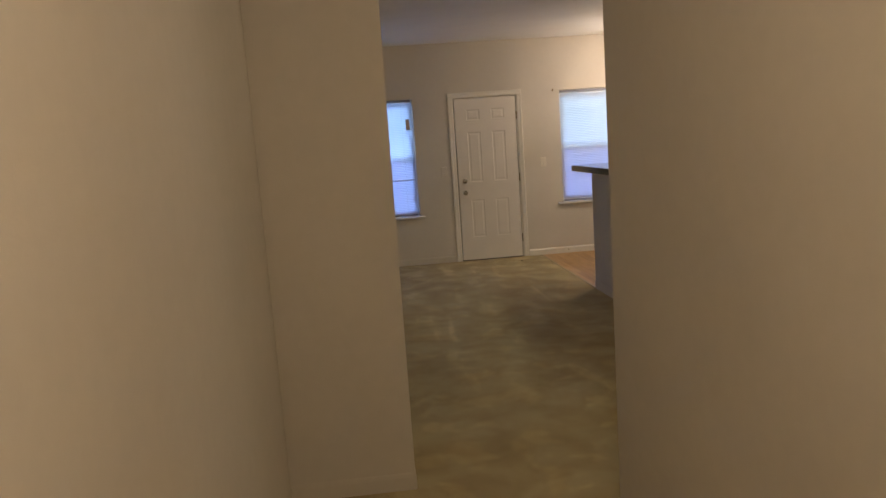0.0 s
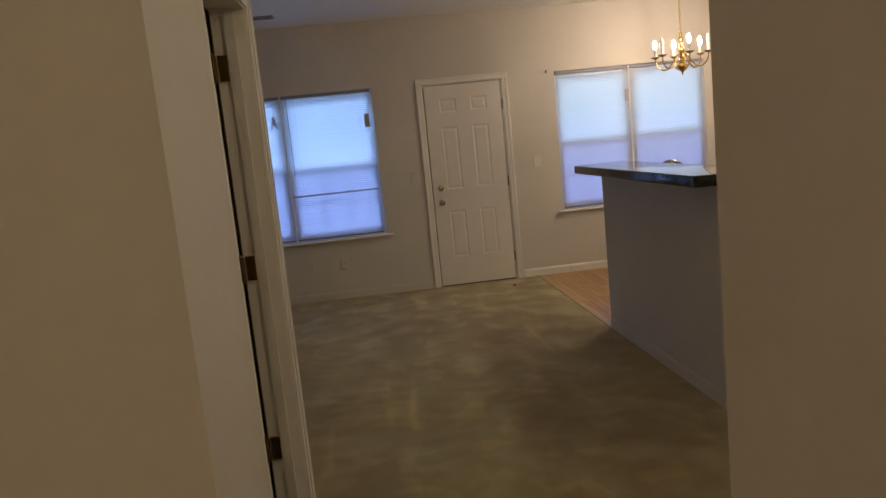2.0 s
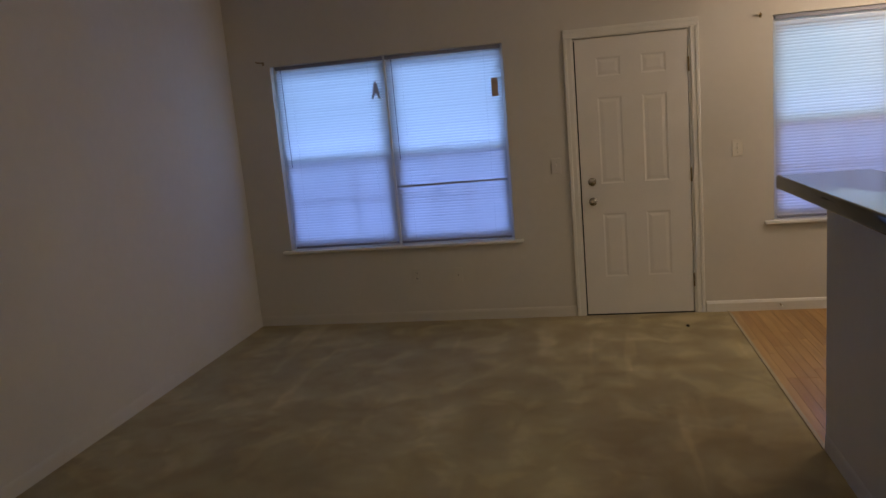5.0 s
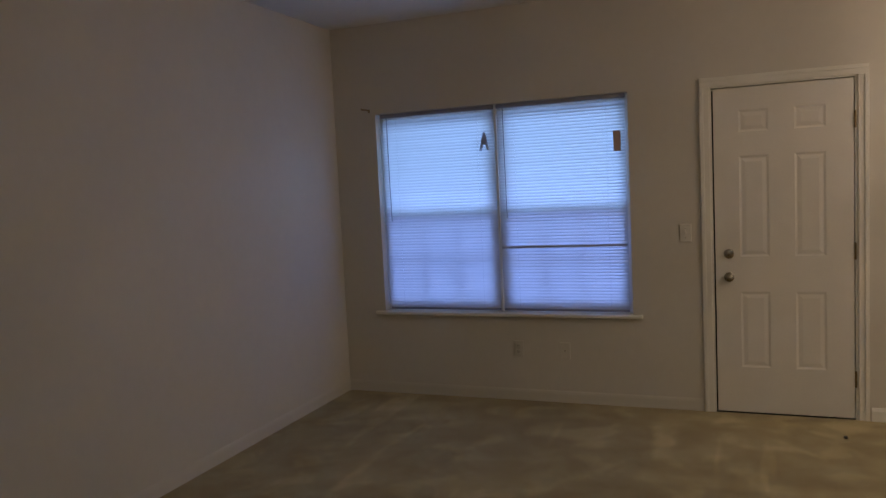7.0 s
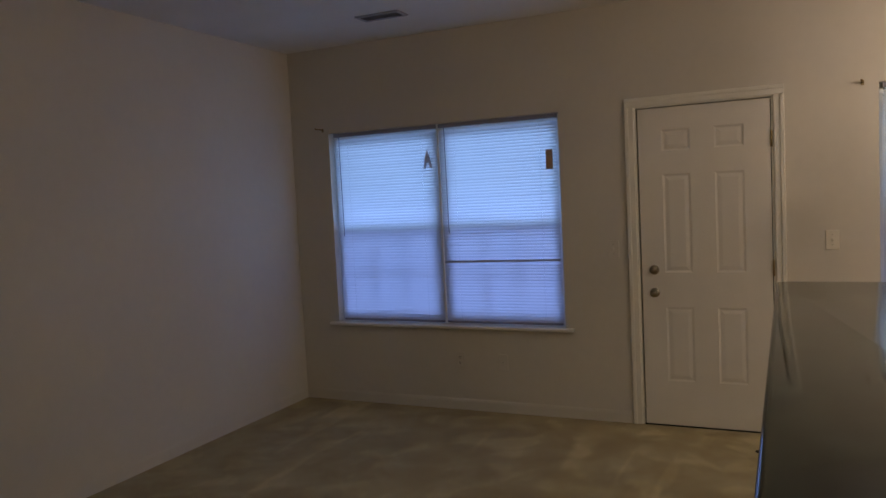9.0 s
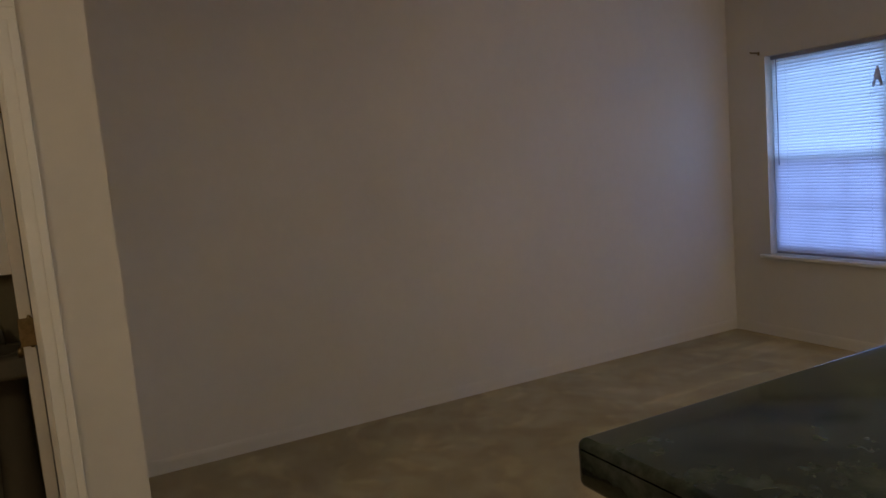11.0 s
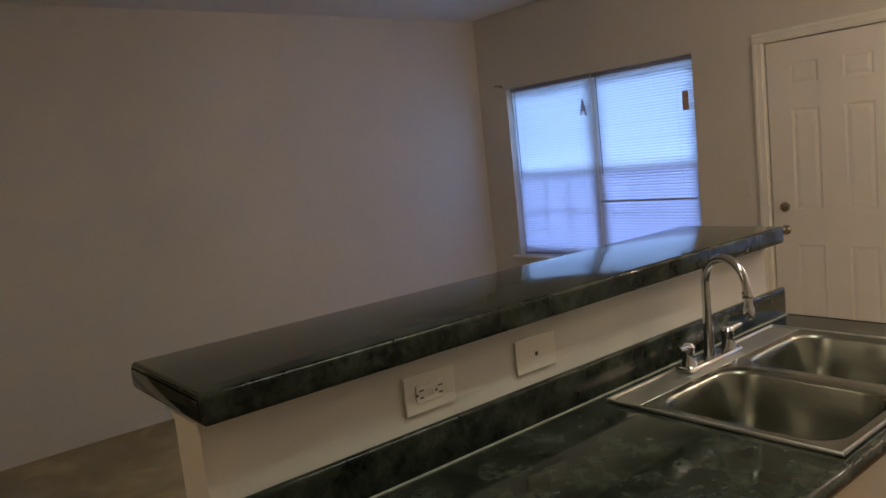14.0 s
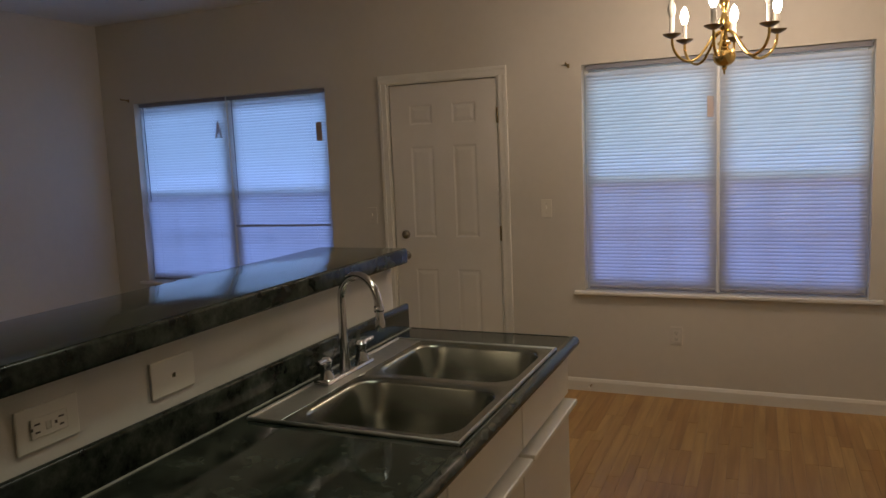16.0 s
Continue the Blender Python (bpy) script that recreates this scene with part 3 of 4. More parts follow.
def hinge(parent, m, mat, leaves=True):
    h = part("hinge", add_lathe(bmesh.new(), [(0.0, -0.052), (0.005, -0.050), (0.0065, -0.046), (0.0065, 0.046), (0.005, 0.050), (0.0, 0.054)], 10), mat, parent, smooth=True)
    h.matrix_local = m
    if leaves:
        part("hinge_leaf", box(-0.032, 0.032, 0.004, 0.0065, -0.045, 0.045, 0.0008, 1), mat, h)
    return h


COLS, ROWS = ((0.145, 0.316), (0.459, 0.630)), ((0.288, 0.771), (0.993, 1.622), (1.768, 1.903))
LW = 0.778
door = thing("door_1", "closed white six-panel outside door with worn knobs", "door", kind="structure")
leaf = part("door_leaf", panel_leaf(LW, 2.040, 0.044, COLS, ROWS), DOORW, door)
leaf.matrix_local = pose(0, 0.004, 0.010)
for z, r in ((1.012, 0.027), (0.865, 0.026)):
    k = part("deadbolt" if z > 0.9 else "door_knob", add_lathe(bmesh.new(), [(0.0, 0.0), (0.031, 0.0), (0.031, 0.006), (0.024, 0.012), (0.014, 0.016), (0.012, 0.028), (0.022, 0.034), (r, 0.044), (0.024, 0.055), (0.012, 0.060), (0.0, 0.061)] if z < 0.9
             else [(0.0, 0.0), (0.031, 0.0), (0.031, 0.008), (0.027, 0.016), (0.016, 0.020), (0.0, 0.021)], 22), NICKEL, leaf, "worn grey metal knob", smooth=True)
    k.matrix_local = pose(0.079, 0, z, 90, 0, 0)
for z in (1.80, 1.02, 0.24):
    hinge(leaf, pose(LW + 0.006, -0.005, z), DARKBRASS, False)
jamb = bmesh.new()
add_box(jamb, -0.030, -0.010, 0.0, 0.15, 0, 2.077)
add_box(jamb, LW + 0.005, 0.806, 0.0, 0.15, 0, 2.077)
add_box(jamb, -0.010, LW + 0.005, 0.0, 0.15, 2.058, 2.077)
add_box(jamb, -0.010, 0.004, 0.052, 0.15, 0, 2.058)
add_box(jamb, LW - 0.006, LW + 0.005, 0.052, 0.15, 0, 2.058)
add_box(jamb, 0.004, LW - 0.006, 0.052, 0.15, 2.046, 2.058)
part("jamb", jamb, TRIM, door)
casing_set(door, -0.022, LW + 0.020, 2.067)
part("threshold", box(-0.010, LW + 0.008, 0.002, 0.15, 0, 0.009, 0.002), BLACK, door, "dark worn threshold")
part("weather_seal", box(-0.0095, LW + 0.0045, 0.0495, 0.0515, 0.009, 2.046), BLACK, door)
part("outer_panel", box(-0.0095, LW + 0.0045, 0.146, 0.149, 0.009, 2.058), BLACK, door)

# bathroom doorway: clear from y -5.59 to -4.81, hinged on its far jamb, open into the bathroom
bath_door = thing("door_2", "white bathroom door standing open into the dark room", "door", kind="structure")
jamb = bmesh.new()
add_box(jamb, -1.17, -1.05, -5.61, -5.59, 0, 2.06)
add_box(jamb, -1.17, -1.05, -4.81, -4.79, 0, 2.06)
add_box(jamb, -1.17, -1.05, -5.59, -4.81, 2.04, 2.06)
add_box(jamb, -1.125, -1.090, -4.821, -4.81, 0, 2.04)
add_box(jamb, -1.125, -1.090, -5.59, -5.579, 0, 2.04)
part("jamb", jamb, TRIM, bath_door)
for a, b, z0, z1, lean in ((0.396, 0.396 + 0.058, 0, 2.046, "r"), (-0.396, 0.396 + 0.058, 2.046, 2.104, "t")):
    bm = casing_piece(bmesh.new(), a, b, z0, z1, 0.016, lean)
    c = part("casing", bm, TRIM, bath_door)
    c.matrix_local = pose(-1.05, -5.20, 0, 0, 0, 90)
leaf2 = part("door_leaf", panel_leaf(0.762, 2.02, 0.035, ((0.115, 0.335), (0.427, 0.647)), ((0.22, 0.72), (0.94, 1.56), (1.70, 1.86))), DOORW, bath_door)
leaf2.matrix_local = pose(-1.180, -4.828, 0.012, 0, 0, 180)
for z in (1.84, 1.12, 0.42):
    hinge(leaf2, pose(-0.004, 0.008, z - 0.012, 0, 0, 90), DARKBRASS)
    part("hinge_plate", box(-1.162, -1.128, -4.8225, -4.8101, z - 0.045, z + 0.045, 0.0008, 1), BRASS, bath_door, "brass hinge plate on the jamb")
k = part("door_knob", add_lathe(bmesh.new(), [(0.0, 0.0), (0.031, 0.0), (0.031, 0.006), (0.014, 0.014), (0.012, 0.028), (0.026, 0.044), (0.022, 0.056), (0.0, 0.061)], 20), DARKBRASS, leaf2, smooth=True)
k.matrix_local = pose(0.70, 0.035, 0.92, -90, 0, 0)

# ---- bar, counter and sink ----


def rounded_outline(x0, x1, y0, y1, radii, n=6):
    pts = []
    for (cx, cy), r, a in (((x1, y1), radii[0], 0), ((x0, y1), radii[1], 90), ((x0, y0), radii[2], 180), ((x1, y0), radii[3], 270)):
        sx, sy = (1 if cx == x1 else -1), (1 if cy == y1 else -1)
        for k in range(n + 1):
            t = radians(a + 90 * k / n)
            pts.append((cx - sx * r + r * math.cos(t), cy - sy * r + r * math.sin(t)))
    return pts


def slab(x0, x1, y0, y1, radii, z0, z1, roll, steps=5):
    """A slab with rounded corners and rolled top and bottom edges."""
    prof = [(roll * (1 - math.sin(radians(90 * k / steps))), z0 + roll * (1 - math.cos(radians(90 * k / steps)))) for k in range(steps + 1)]
    prof += [(d, z0 + z1 - z) for d, z in prof[::-1]]
    bm = bmesh.new()
    rings = [[bm.verts.new((x, y, z)) for x, y in rounded_outline(x0 + d, x1 - d, y0 + d, y1 - d, [max(r - d, 0.002) for r in radii])] for d, z in prof]
    n = len(rings[0])
    for a, c in zip(rings, rings[1:]):
        for k in range(n):
            bm.faces.new((a[k], a[(k + 1) % n], c[(k + 1) % n], c[k]))
    bm.faces.new(rings[0][::-1])
    bm.faces.new(rings[-1])
    return bm


bar = thing("bar_top", "dark green marbled laminate bar top on the half wall", "countertop")
part("slab", slab(0.826, 1.205, -4.252, -2.275, (0.012, 0.012, 0.010, 0.010), 1.174, 1.231, 0.010), COUNTER, bar, smooth=True)
part("end_cap", slab(0.837, 1.194, -4.2545, -4.2515, (0.001, 0.001, 0.001, 0.001), 1.184, 1.221, 0.0008, 2), COUNTER, bar, "flat laminate end strip", smooth=True)


def cove(x0, x1, y0, y1, z0, z1, out):
    """A small hollow moulding round a wall top that flares out by out."""
    bm = bmesh.new()
    rings = []
    for k in range(6):
        t = k / 5
        d = out * (1 - math.cos(t * math.pi / 2)) + 0.0015
        z = z0 + (z1 - z0) * math.sin(t * math.pi / 2)
        rings.append([bm.verts.new(p) for p in ((x0 - d, y0 - d, z), (x1 + d, y0 - d, z), (x1 + d, y1 + d, z), (x0 - d, y1 + d, z))])
    for a, c in zip(rings, rings[1:]):
        for k in range(4):
            bm.faces.new((a[k], a[(k + 1) % 4], c[(k + 1) % 4], c[k]))
    bm.faces.new(rings[0][::-1])
    bm.faces.new(rings[-1])
    return bm


structure("trim", cove(1.020, 1.145, -4.240, -2.300, 1.150, 1.1735, 0.010), WALL, "small painted cove moulding under the bar top", "trim", smooth=True)

counter = thing("kitchen_countertop", "dark marbled laminate countertop with a low backsplash", "countertop")
bm = wall_mesh("x", 1.145, 1.777, -4.20, -2.208, 0.877, 0.915, [(1.225, 1.763, -3.218, -2.402)])
for v in bm.verts:
    v.co.y, v.co.z = v.co.z, v.co.y
part("worktop", bm, COUNTER, counter)
edge_prof = [(1.777, 0.872), (1.777, 0.915), (1.782, 0.9158), (1.788, 0.9168)]
edge_prof += [(1.792 + 0.019 * math.cos(radians(a)), 0.898 + 0.019 * math.sin(radians(a))) for a in range(90, -75, -15)]
bm = bmesh.new()
ends = [[bm.verts.new((x, y, z)) for x, z in edge_prof] for y in (-4.202, -2.200)]
for k in range(len(edge_prof)):
    j = (k + 1) % len(edge_prof)
    bm.faces.new((ends[0][k], ends[0][j], ends[1][j], ends[1][k]))
bm.faces.new(ends[0])
bm.faces.new(ends[1][::-1])
part("front_edge", bm, COUNTER, counter, smooth=True)
part("end_edge", box(1.145, 1.777, -2.208, -2.200, 0.872, 0.917, 0.003, 2), COUNTER, counter)
part("caulk_bead", add_tube(bmesh.new(), [(1.1675, -4.198, 0.9165), (1.1675, -2.21, 0.9165)], 0.0032, 8), CAULK, counter, "pale caulk line along the backsplash", smooth=True)
part("backsplash", box(1.145, 1.166, -4.20, -2.208, 0.915, 1.012, 0.008, 3), COUNTER, counter, smooth=True)


def rounded_rect_scale(dx, dy, hx, hy, r):
    """How far from the middle the way (dx, dy) meets a rectangle with rounded corners."""
    lo, hi = 0.0, 2.0
    for _ in range(40):
        m = (lo + hi) / 2
        qx, qy = abs(dx * m) - (hx - r), abs(dy * m) - (hy - r)
        d = math.hypot(max(qx, 0), max(qy, 0)) + min(max(qx, qy), 0) - r
        lo, hi = (m, hi) if d < 0 else (lo, m)
    return lo


sink = thing("kitchen_sink", "double-bowl stainless steel sink set in the counter", "sink")
SX0, SX1, SY0, SY1, SZ = 1.205, 1.776, -3.230, -2.390, 0.9205
rim = bmesh.new()
add_box(rim, SX0, 1.295, SY0, SY1, 0.9155, SZ, 0.0015, 1)
add_tube(rim, [(SX0, SY0, SZ), (SX1, SY0, SZ), (SX1, SY1, SZ), (SX0, SY1, SZ), (SX0, SY0, SZ)], 0.0056, 8)
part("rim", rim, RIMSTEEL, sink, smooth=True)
for ya, yb, ba, bb in ((SY0, -2.812, -3.198, -2.838), (-2.812, SY1, -2.786, -2.420)):
    bm = bmesh.new()
    cx, cy = (1.295 + SX1) / 2, (ya + yb) / 2
    ox, oy = (1.315 + 1.752) / 2, (ba + bb) / 2
    hx, hy = (1.752 - 1.315) / 2, (bb - ba) / 2
    n = 64
    rings = []
    ways = [(math.cos(2 * math.pi * (k + 0.5) / n) * hx, math.sin(2 * math.pi * (k + 0.5) / n) * hy) for k in range(n)]
    cell = []
    for dx, dy in ways:
        s = min((SX1 - ox if dx > 0 else ox - 1.295) / abs(dx), (yb - oy if dy > 0 else oy - ya) / abs(dy))
        cell.append(bm.verts.new((ox + dx * s, oy + dy * s, SZ)))
    rings.append(cell)
    for inset, z, r in ((0, SZ, 0.075), (0.004, SZ - 0.002, 0.074), (0.009, SZ - 0.010, 0.072), (0.020, SZ - 0.13, 0.065), (0.030, SZ - 0.158, 0.058), (0.055, SZ - 0.168, 0.05)):
        ring = []
        for dx, dy in ways:
            s = rounded_rect_scale(dx, dy, hx - inset, hy - inset, min(r, hx - inset - 0.002, hy - inset - 0.002))
            ring.append(bm.verts.new((ox + dx * s, oy + dy * s, z)))
        rings.append(ring)
    for r, z in ((0.046, SZ - 0.172), (0.042, SZ - 0.178), (0.02, SZ - 0.180)):
        rings.append([bm.verts.new((ox + r * dx / hx, oy + r * dy / hy, z)) for dx, dy in ways])
    for a, c in zip(rings, rings[1:]):
        for k in range(n):
            bm.faces.new((a[k], a[(k + 1) % n], c[(k + 1) % n], c[k]))
    bm.faces.new(rings[-1])
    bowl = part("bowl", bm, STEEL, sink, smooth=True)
    d = part("drain", add_lathe(bmesh.new(), [(0.0, 0.0), (0.041, 0.0), (0.041, 0.004), (0.034, 0.005), (0.030, 0.002), (0.0, 0.001)], 20), CHROME, bowl, smooth=True)
    d.matrix_local = pose(ox, oy, SZ - 0.176)

FY = -2.812
faucet = thing("kitchen_faucet", "chrome gooseneck faucet with two lever handles behind the sink", "faucet", pose(1.240, FY, SZ))
part("base_plate", box(-0.028, 0.028, -0.135, 0.135, 0, 0.014, 0.007, 3), CHROME, faucet, smooth=True)
swung = pose(0, 0, 0, 0, 0, -20)
part("spout", add_tube(bmesh.new(), [(0, 0, 0.012), (0, 0, 0.05), (0, 0, 0.15), (0, 0, 0.205), *arc(0.083, 0.222, 0.083, 175, 0, 18), (0.1675, 0, 0.206), (0.169, 0, 0.182)],
                        [0.019, 0.014, 0.0125, 0.012] + [0.0115] * 19 + [0.0115, 0.0115], 14), CHROME, faucet, smooth=True).matrix_local = swung
part("aerator", add_lathe(bmesh.new(), [(0.0, 0.151), (0.012, 0.151), (0.0145, 0.158), (0.0145, 0.178), (0.0125, 0.185), (0.0, 0.185)], 16, pose(0.169, 0, 0)), CHROME, faucet, smooth=True).matrix_local = swung
part("collar", add_lathe(bmesh.new(), [(0.0135, 0.207), (0.0150, 0.210), (0.0150, 0.220), (0.0135, 0.223)], 16, pose(0.1665, 0, 0)), CHROME, faucet, smooth=True).matrix_local = swung
for s in (-1, 1):
    h = part("handle", add_lathe(bmesh.new(), [(0.0, 0.012), (0.024, 0.012), (0.021, 0.022), (0.014, 0.045), (0.016, 0.056), (0.018, 0.066), (0.012, 0.074), (0.0, 0.076)], 16, pose(0, s * 0.102, 0)), CHROME, faucet, smooth=True)
    part("lever", add_tube(bmesh.new(), [(0, s * 0.102, 0.064), (0.006, s * 0.128, 0.070), (0.010, s * 0.158, 0.072)], [0.010, 0.0085, 0.0065], 10), CHROME, h, smooth=True)


def cabinet(y0, y1, doors, label):
    c = thing("base_cabinet", label, "cabinet", pose(1.145, y0, 0), "almond base cabinets under the counter")
    w = y1 - y0
    part("side_panel", box(0.0, 0.611, 0.001, 0.017, 0.0, 0.872), CABINET, c)
    part("side_panel", box(0.0, 0.611, w - 0.017, w - 0.001, 0.10, 0.872), CABINET, c)
    part("bottom_panel", box(0.0, 0.611, 0.0175, w - 0.0175, 0.10, 0.116), CABINET, c)
    part("back_panel", box(0.0, 0.006, 0.0175, w - 0.0175, 0.117, 0.872), CABINET, c)
    part("face_rail", box(0.593, 0.611, 0.0175, w - 0.0175, 0.690, 0.722), CABINET, c)
    part("face_rail", box(0.593, 0.611, 0.0175, w - 0.0175, 0.852, 0.872), CABINET, c)
    part("toe_kick", box(0.02, 0.551, 0.018, w - 0.004, 0.0, 0.099), TOEKICK, c)
    step = w / doors
    for k in range(doors):
        a, b = k * step + 0.004, (k + 1) * step - 0.004
        part("drawer_front", box(0.611, 0.629, a, b, 0.722, 0.866, 0.002, 1), CABINET, c)
        d = part("door", box(0.611, 0.629, a, b, 0.115, 0.690, 0.002, 1), CABINET, c)
        part("pull_rail", box(0.612, 0.664, a, b - 0.012, 0.690, 0.708, 0.004, 2), TRIM, d, "white pull rail along the door top")
    return c


cabinet(-3.295, -2.222, 2, "almond laminate sink cabinet with two doors")
cabinet(-3.715, -3.297, 1, "almond laminate base cabinet with one door")
cabinet(-4.185, -3.717, 1, "almond laminate base cabinet ending the counter")

# ---- plates on the walls ----


def wall_plate(kind, m, label, mat=PLASTIC):
    """A plate 70 by 115 mm that faces -y."""
    p = thing({"outlet": "electrical_outlet", "gfci": "electrical_outlet", "switch": "light_switch", "jack": "wall_jack"}[kind], label, {"outlet": "outlet", "gfci": "outlet", "switch": "switch", "jack": "outlet"}[kind], m)
    part("cover_plate", box(-0.036, 0.036, -0.006, 0, -0.058, 0.058, 0.003, 2), mat, p)
    if kind == "switch":
        part("toggle", box(-0.005, 0.005, -0.020, -0.006, -0.004, 0.014, 0.002, 1), mat, p)
        for z in (-0.030, 0.030):
            part("screw", add_lathe(bmesh.new(), [(0, 0), (0.003, 0), (0.002, 0.0015), (0, 0.0015)], 8, pose(0, -0.006, z, 90)), NICKEL, p)
    elif kind == "jack":
        part("jack_port", box(-0.0045, 0.0045, -0.0075, -0.006, -0.0045, 0.0045, 0.001, 1), NICKEL, p)
    elif kind == "gfci":
        s = part("socket_block", box(-0.0165, 0.0165, -0.0085, -0.006, -0.0335, 0.0335, 0.002, 2), mat, p)
        for z in (-0.022, 0.022):
            for u, w, h in ((-0.0065, 0.0014, 0.0050), (0.0065, 0.0014, 0.0042)):
                part("slot", box(u - w, u + w, -0.0092, -0.0086, z - h, z + h), SLOT, s)
            part("slot", box(-0.0025, 0.0025, -0.0092, -0.0086, z - 0.0125, z - 0.008), SLOT, s)
        for z in (-0.0045, 0.0045):
            part("test_button", box(-0.007, 0.007, -0.0100, -0.0086, z - 0.003, z + 0.003, 0.0008, 1), mat, s)
    else:
        for z in (-0.020, 0.020):
            s = part("socket", box(-0.017, 0.017, -0.0085, -0.006, z - 0.0145, z + 0.0145, 0.004, 2), mat, p)
            for u, w, h in ((-0.0065, 0.0015, 0.0055), (0.0065, 0.0015, 0.0045)):
                part("slot", box(u - w, u + w, -0.0092, -0.0086, z - h + 0.003, z + h + 0.003), SLOT, s)
            part("slot", box(-0.0025, 0.0025, -0.0092, -0.0086, z - 0.0105, z - 0.006), SLOT, s)
    return p


wall_plate("gfci", pose(1.145, -3.742, 1.083) @ pose(0, 0, 0, 0, 0, 90) @ pose(0, 0, 0, 0, 90, 0) @ Matrix.Diagonal((1.18, 1.0, 1.18, 1.0)), "ivory duplex outlet mounted sideways above the backsplash")
wall_plate("jack", pose(1.145, -3.414, 1.083) @ pose(0, 0, 0, 0, 0, 90) @ pose(0, 0, 0, 0, 90, 0) @ Matrix.Diagonal((1.18, 1.0, 1.18, 1.0)), "ivory plate with one small jack above the backsplash")
wall_plate("switch", pose(1.100, 0, 1.195), "ivory light switch beside the outside door")
wall_plate("switch", pose(-0.178, 0, 1.160), "painted-over switch plate beside the outside door", WALL)
wall_plate("outlet", pose(1.905, 0, 0.395), "painted-over outlet below the dining window", WALL)
wall_plate("outlet", pose(-1.316, 0, 0.370), "painted-over outlet below the living room window", WALL)
wall_plate("jack", pose(-0.985, 0, 0.365), "painted-over jack plate below the living room window", WALL)

stop = thing("door_stop", "small brass spring door stop on the baseboard", "door stop", pose(1.375, -0.013, 0.045))
part("spring", add_tube(bmesh.new(), [(0, 0, 0), (0, -0.06, -0.002)], 0.005, 8), DARKBRASS, stop)
part("rubber_tip", add_tube(bmesh.new(), [(0, -0.06, -0.002), (0, -0.075, -0.003)], 0.008, 8), TRIM, stop)

crumb = bmesh.new()
bmesh.ops.create_icosphere(crumb, subdivisions=2, radius=0.013)
for v in crumb.verts:
    v.co.z *= 0.6
    v.co += v.co.normalized() * 0.004 * noise.noise(v.co * 120)
crumb_ob = tagged(part("debris", crumb, DIRT), "small dark crumb lying on the carpet", "debris")
crumb_ob.matrix_world = pose(0.686, -0.36, 0.006)

vent = thing("ceiling_vent", "grey metal air register in the ceiling", "vent", pose(-1.48, -0.62, ZC))
part("frame", wall_mesh("x", -0.155, 0.155, -0.075, 0.075, -0.008, 0, [(-0.130, 0.130, -0.050, 0.050)]), VENT, vent).matrix_local = pose(0, 0, 0, 90, 0, 0)
part("backing", box(-0.130, 0.130, -0.050, 0.050, -0.002, 0.0), SLOT, vent)
for k in range(6):
    s = part("slat", box(-0.130, 0.130, -0.008, 0.008, -0.0006, 0.0006), VENT, vent)
    s.matrix_local = pose(0, -0.042 + k * 0.0168, -0.005, 35, 0, 0)

# ---- chandelier over the dining area ----
CX, CY, CZ = 2.225, -1.075, 1.943
chandelier = thing("chandelier", "polished brass six-arm chandelier with four lit candle bulbs", "chandelier", pose(CX, CY, CZ))
part("ball", add_lathe(bmesh.new(), [(0.0, -0.078), (0.004, -0.076), (0.005, -0.058), (0.012, -0.052), (0.010, -0.044), (0.030, -0.036), (0.045, -0.020), (0.050, 0.0), (0.045, 0.018), (0.030, 0.030), (0.016, 0.036), (0.016, 0.044), (0.028, 0.050), (0.030, 0.062), (0.014, 0.070), (0.0, 0.072)], 24), BRASS, chandelier, smooth=True)
part("column", add_lathe(bmesh.new(), [(0.0, 0.068), (0.012, 0.070), (0.012, 0.110), (0.024, 0.125), (0.028, 0.150), (0.016, 0.175), (0.010, 0.195), (0.018, 0.215), (0.022, 0.235), (0.010, 0.262), (0.014, 0.280), (0.006, 0.300), (0.0, 0.302)], 20), BRASS, chandelier, smooth=True)
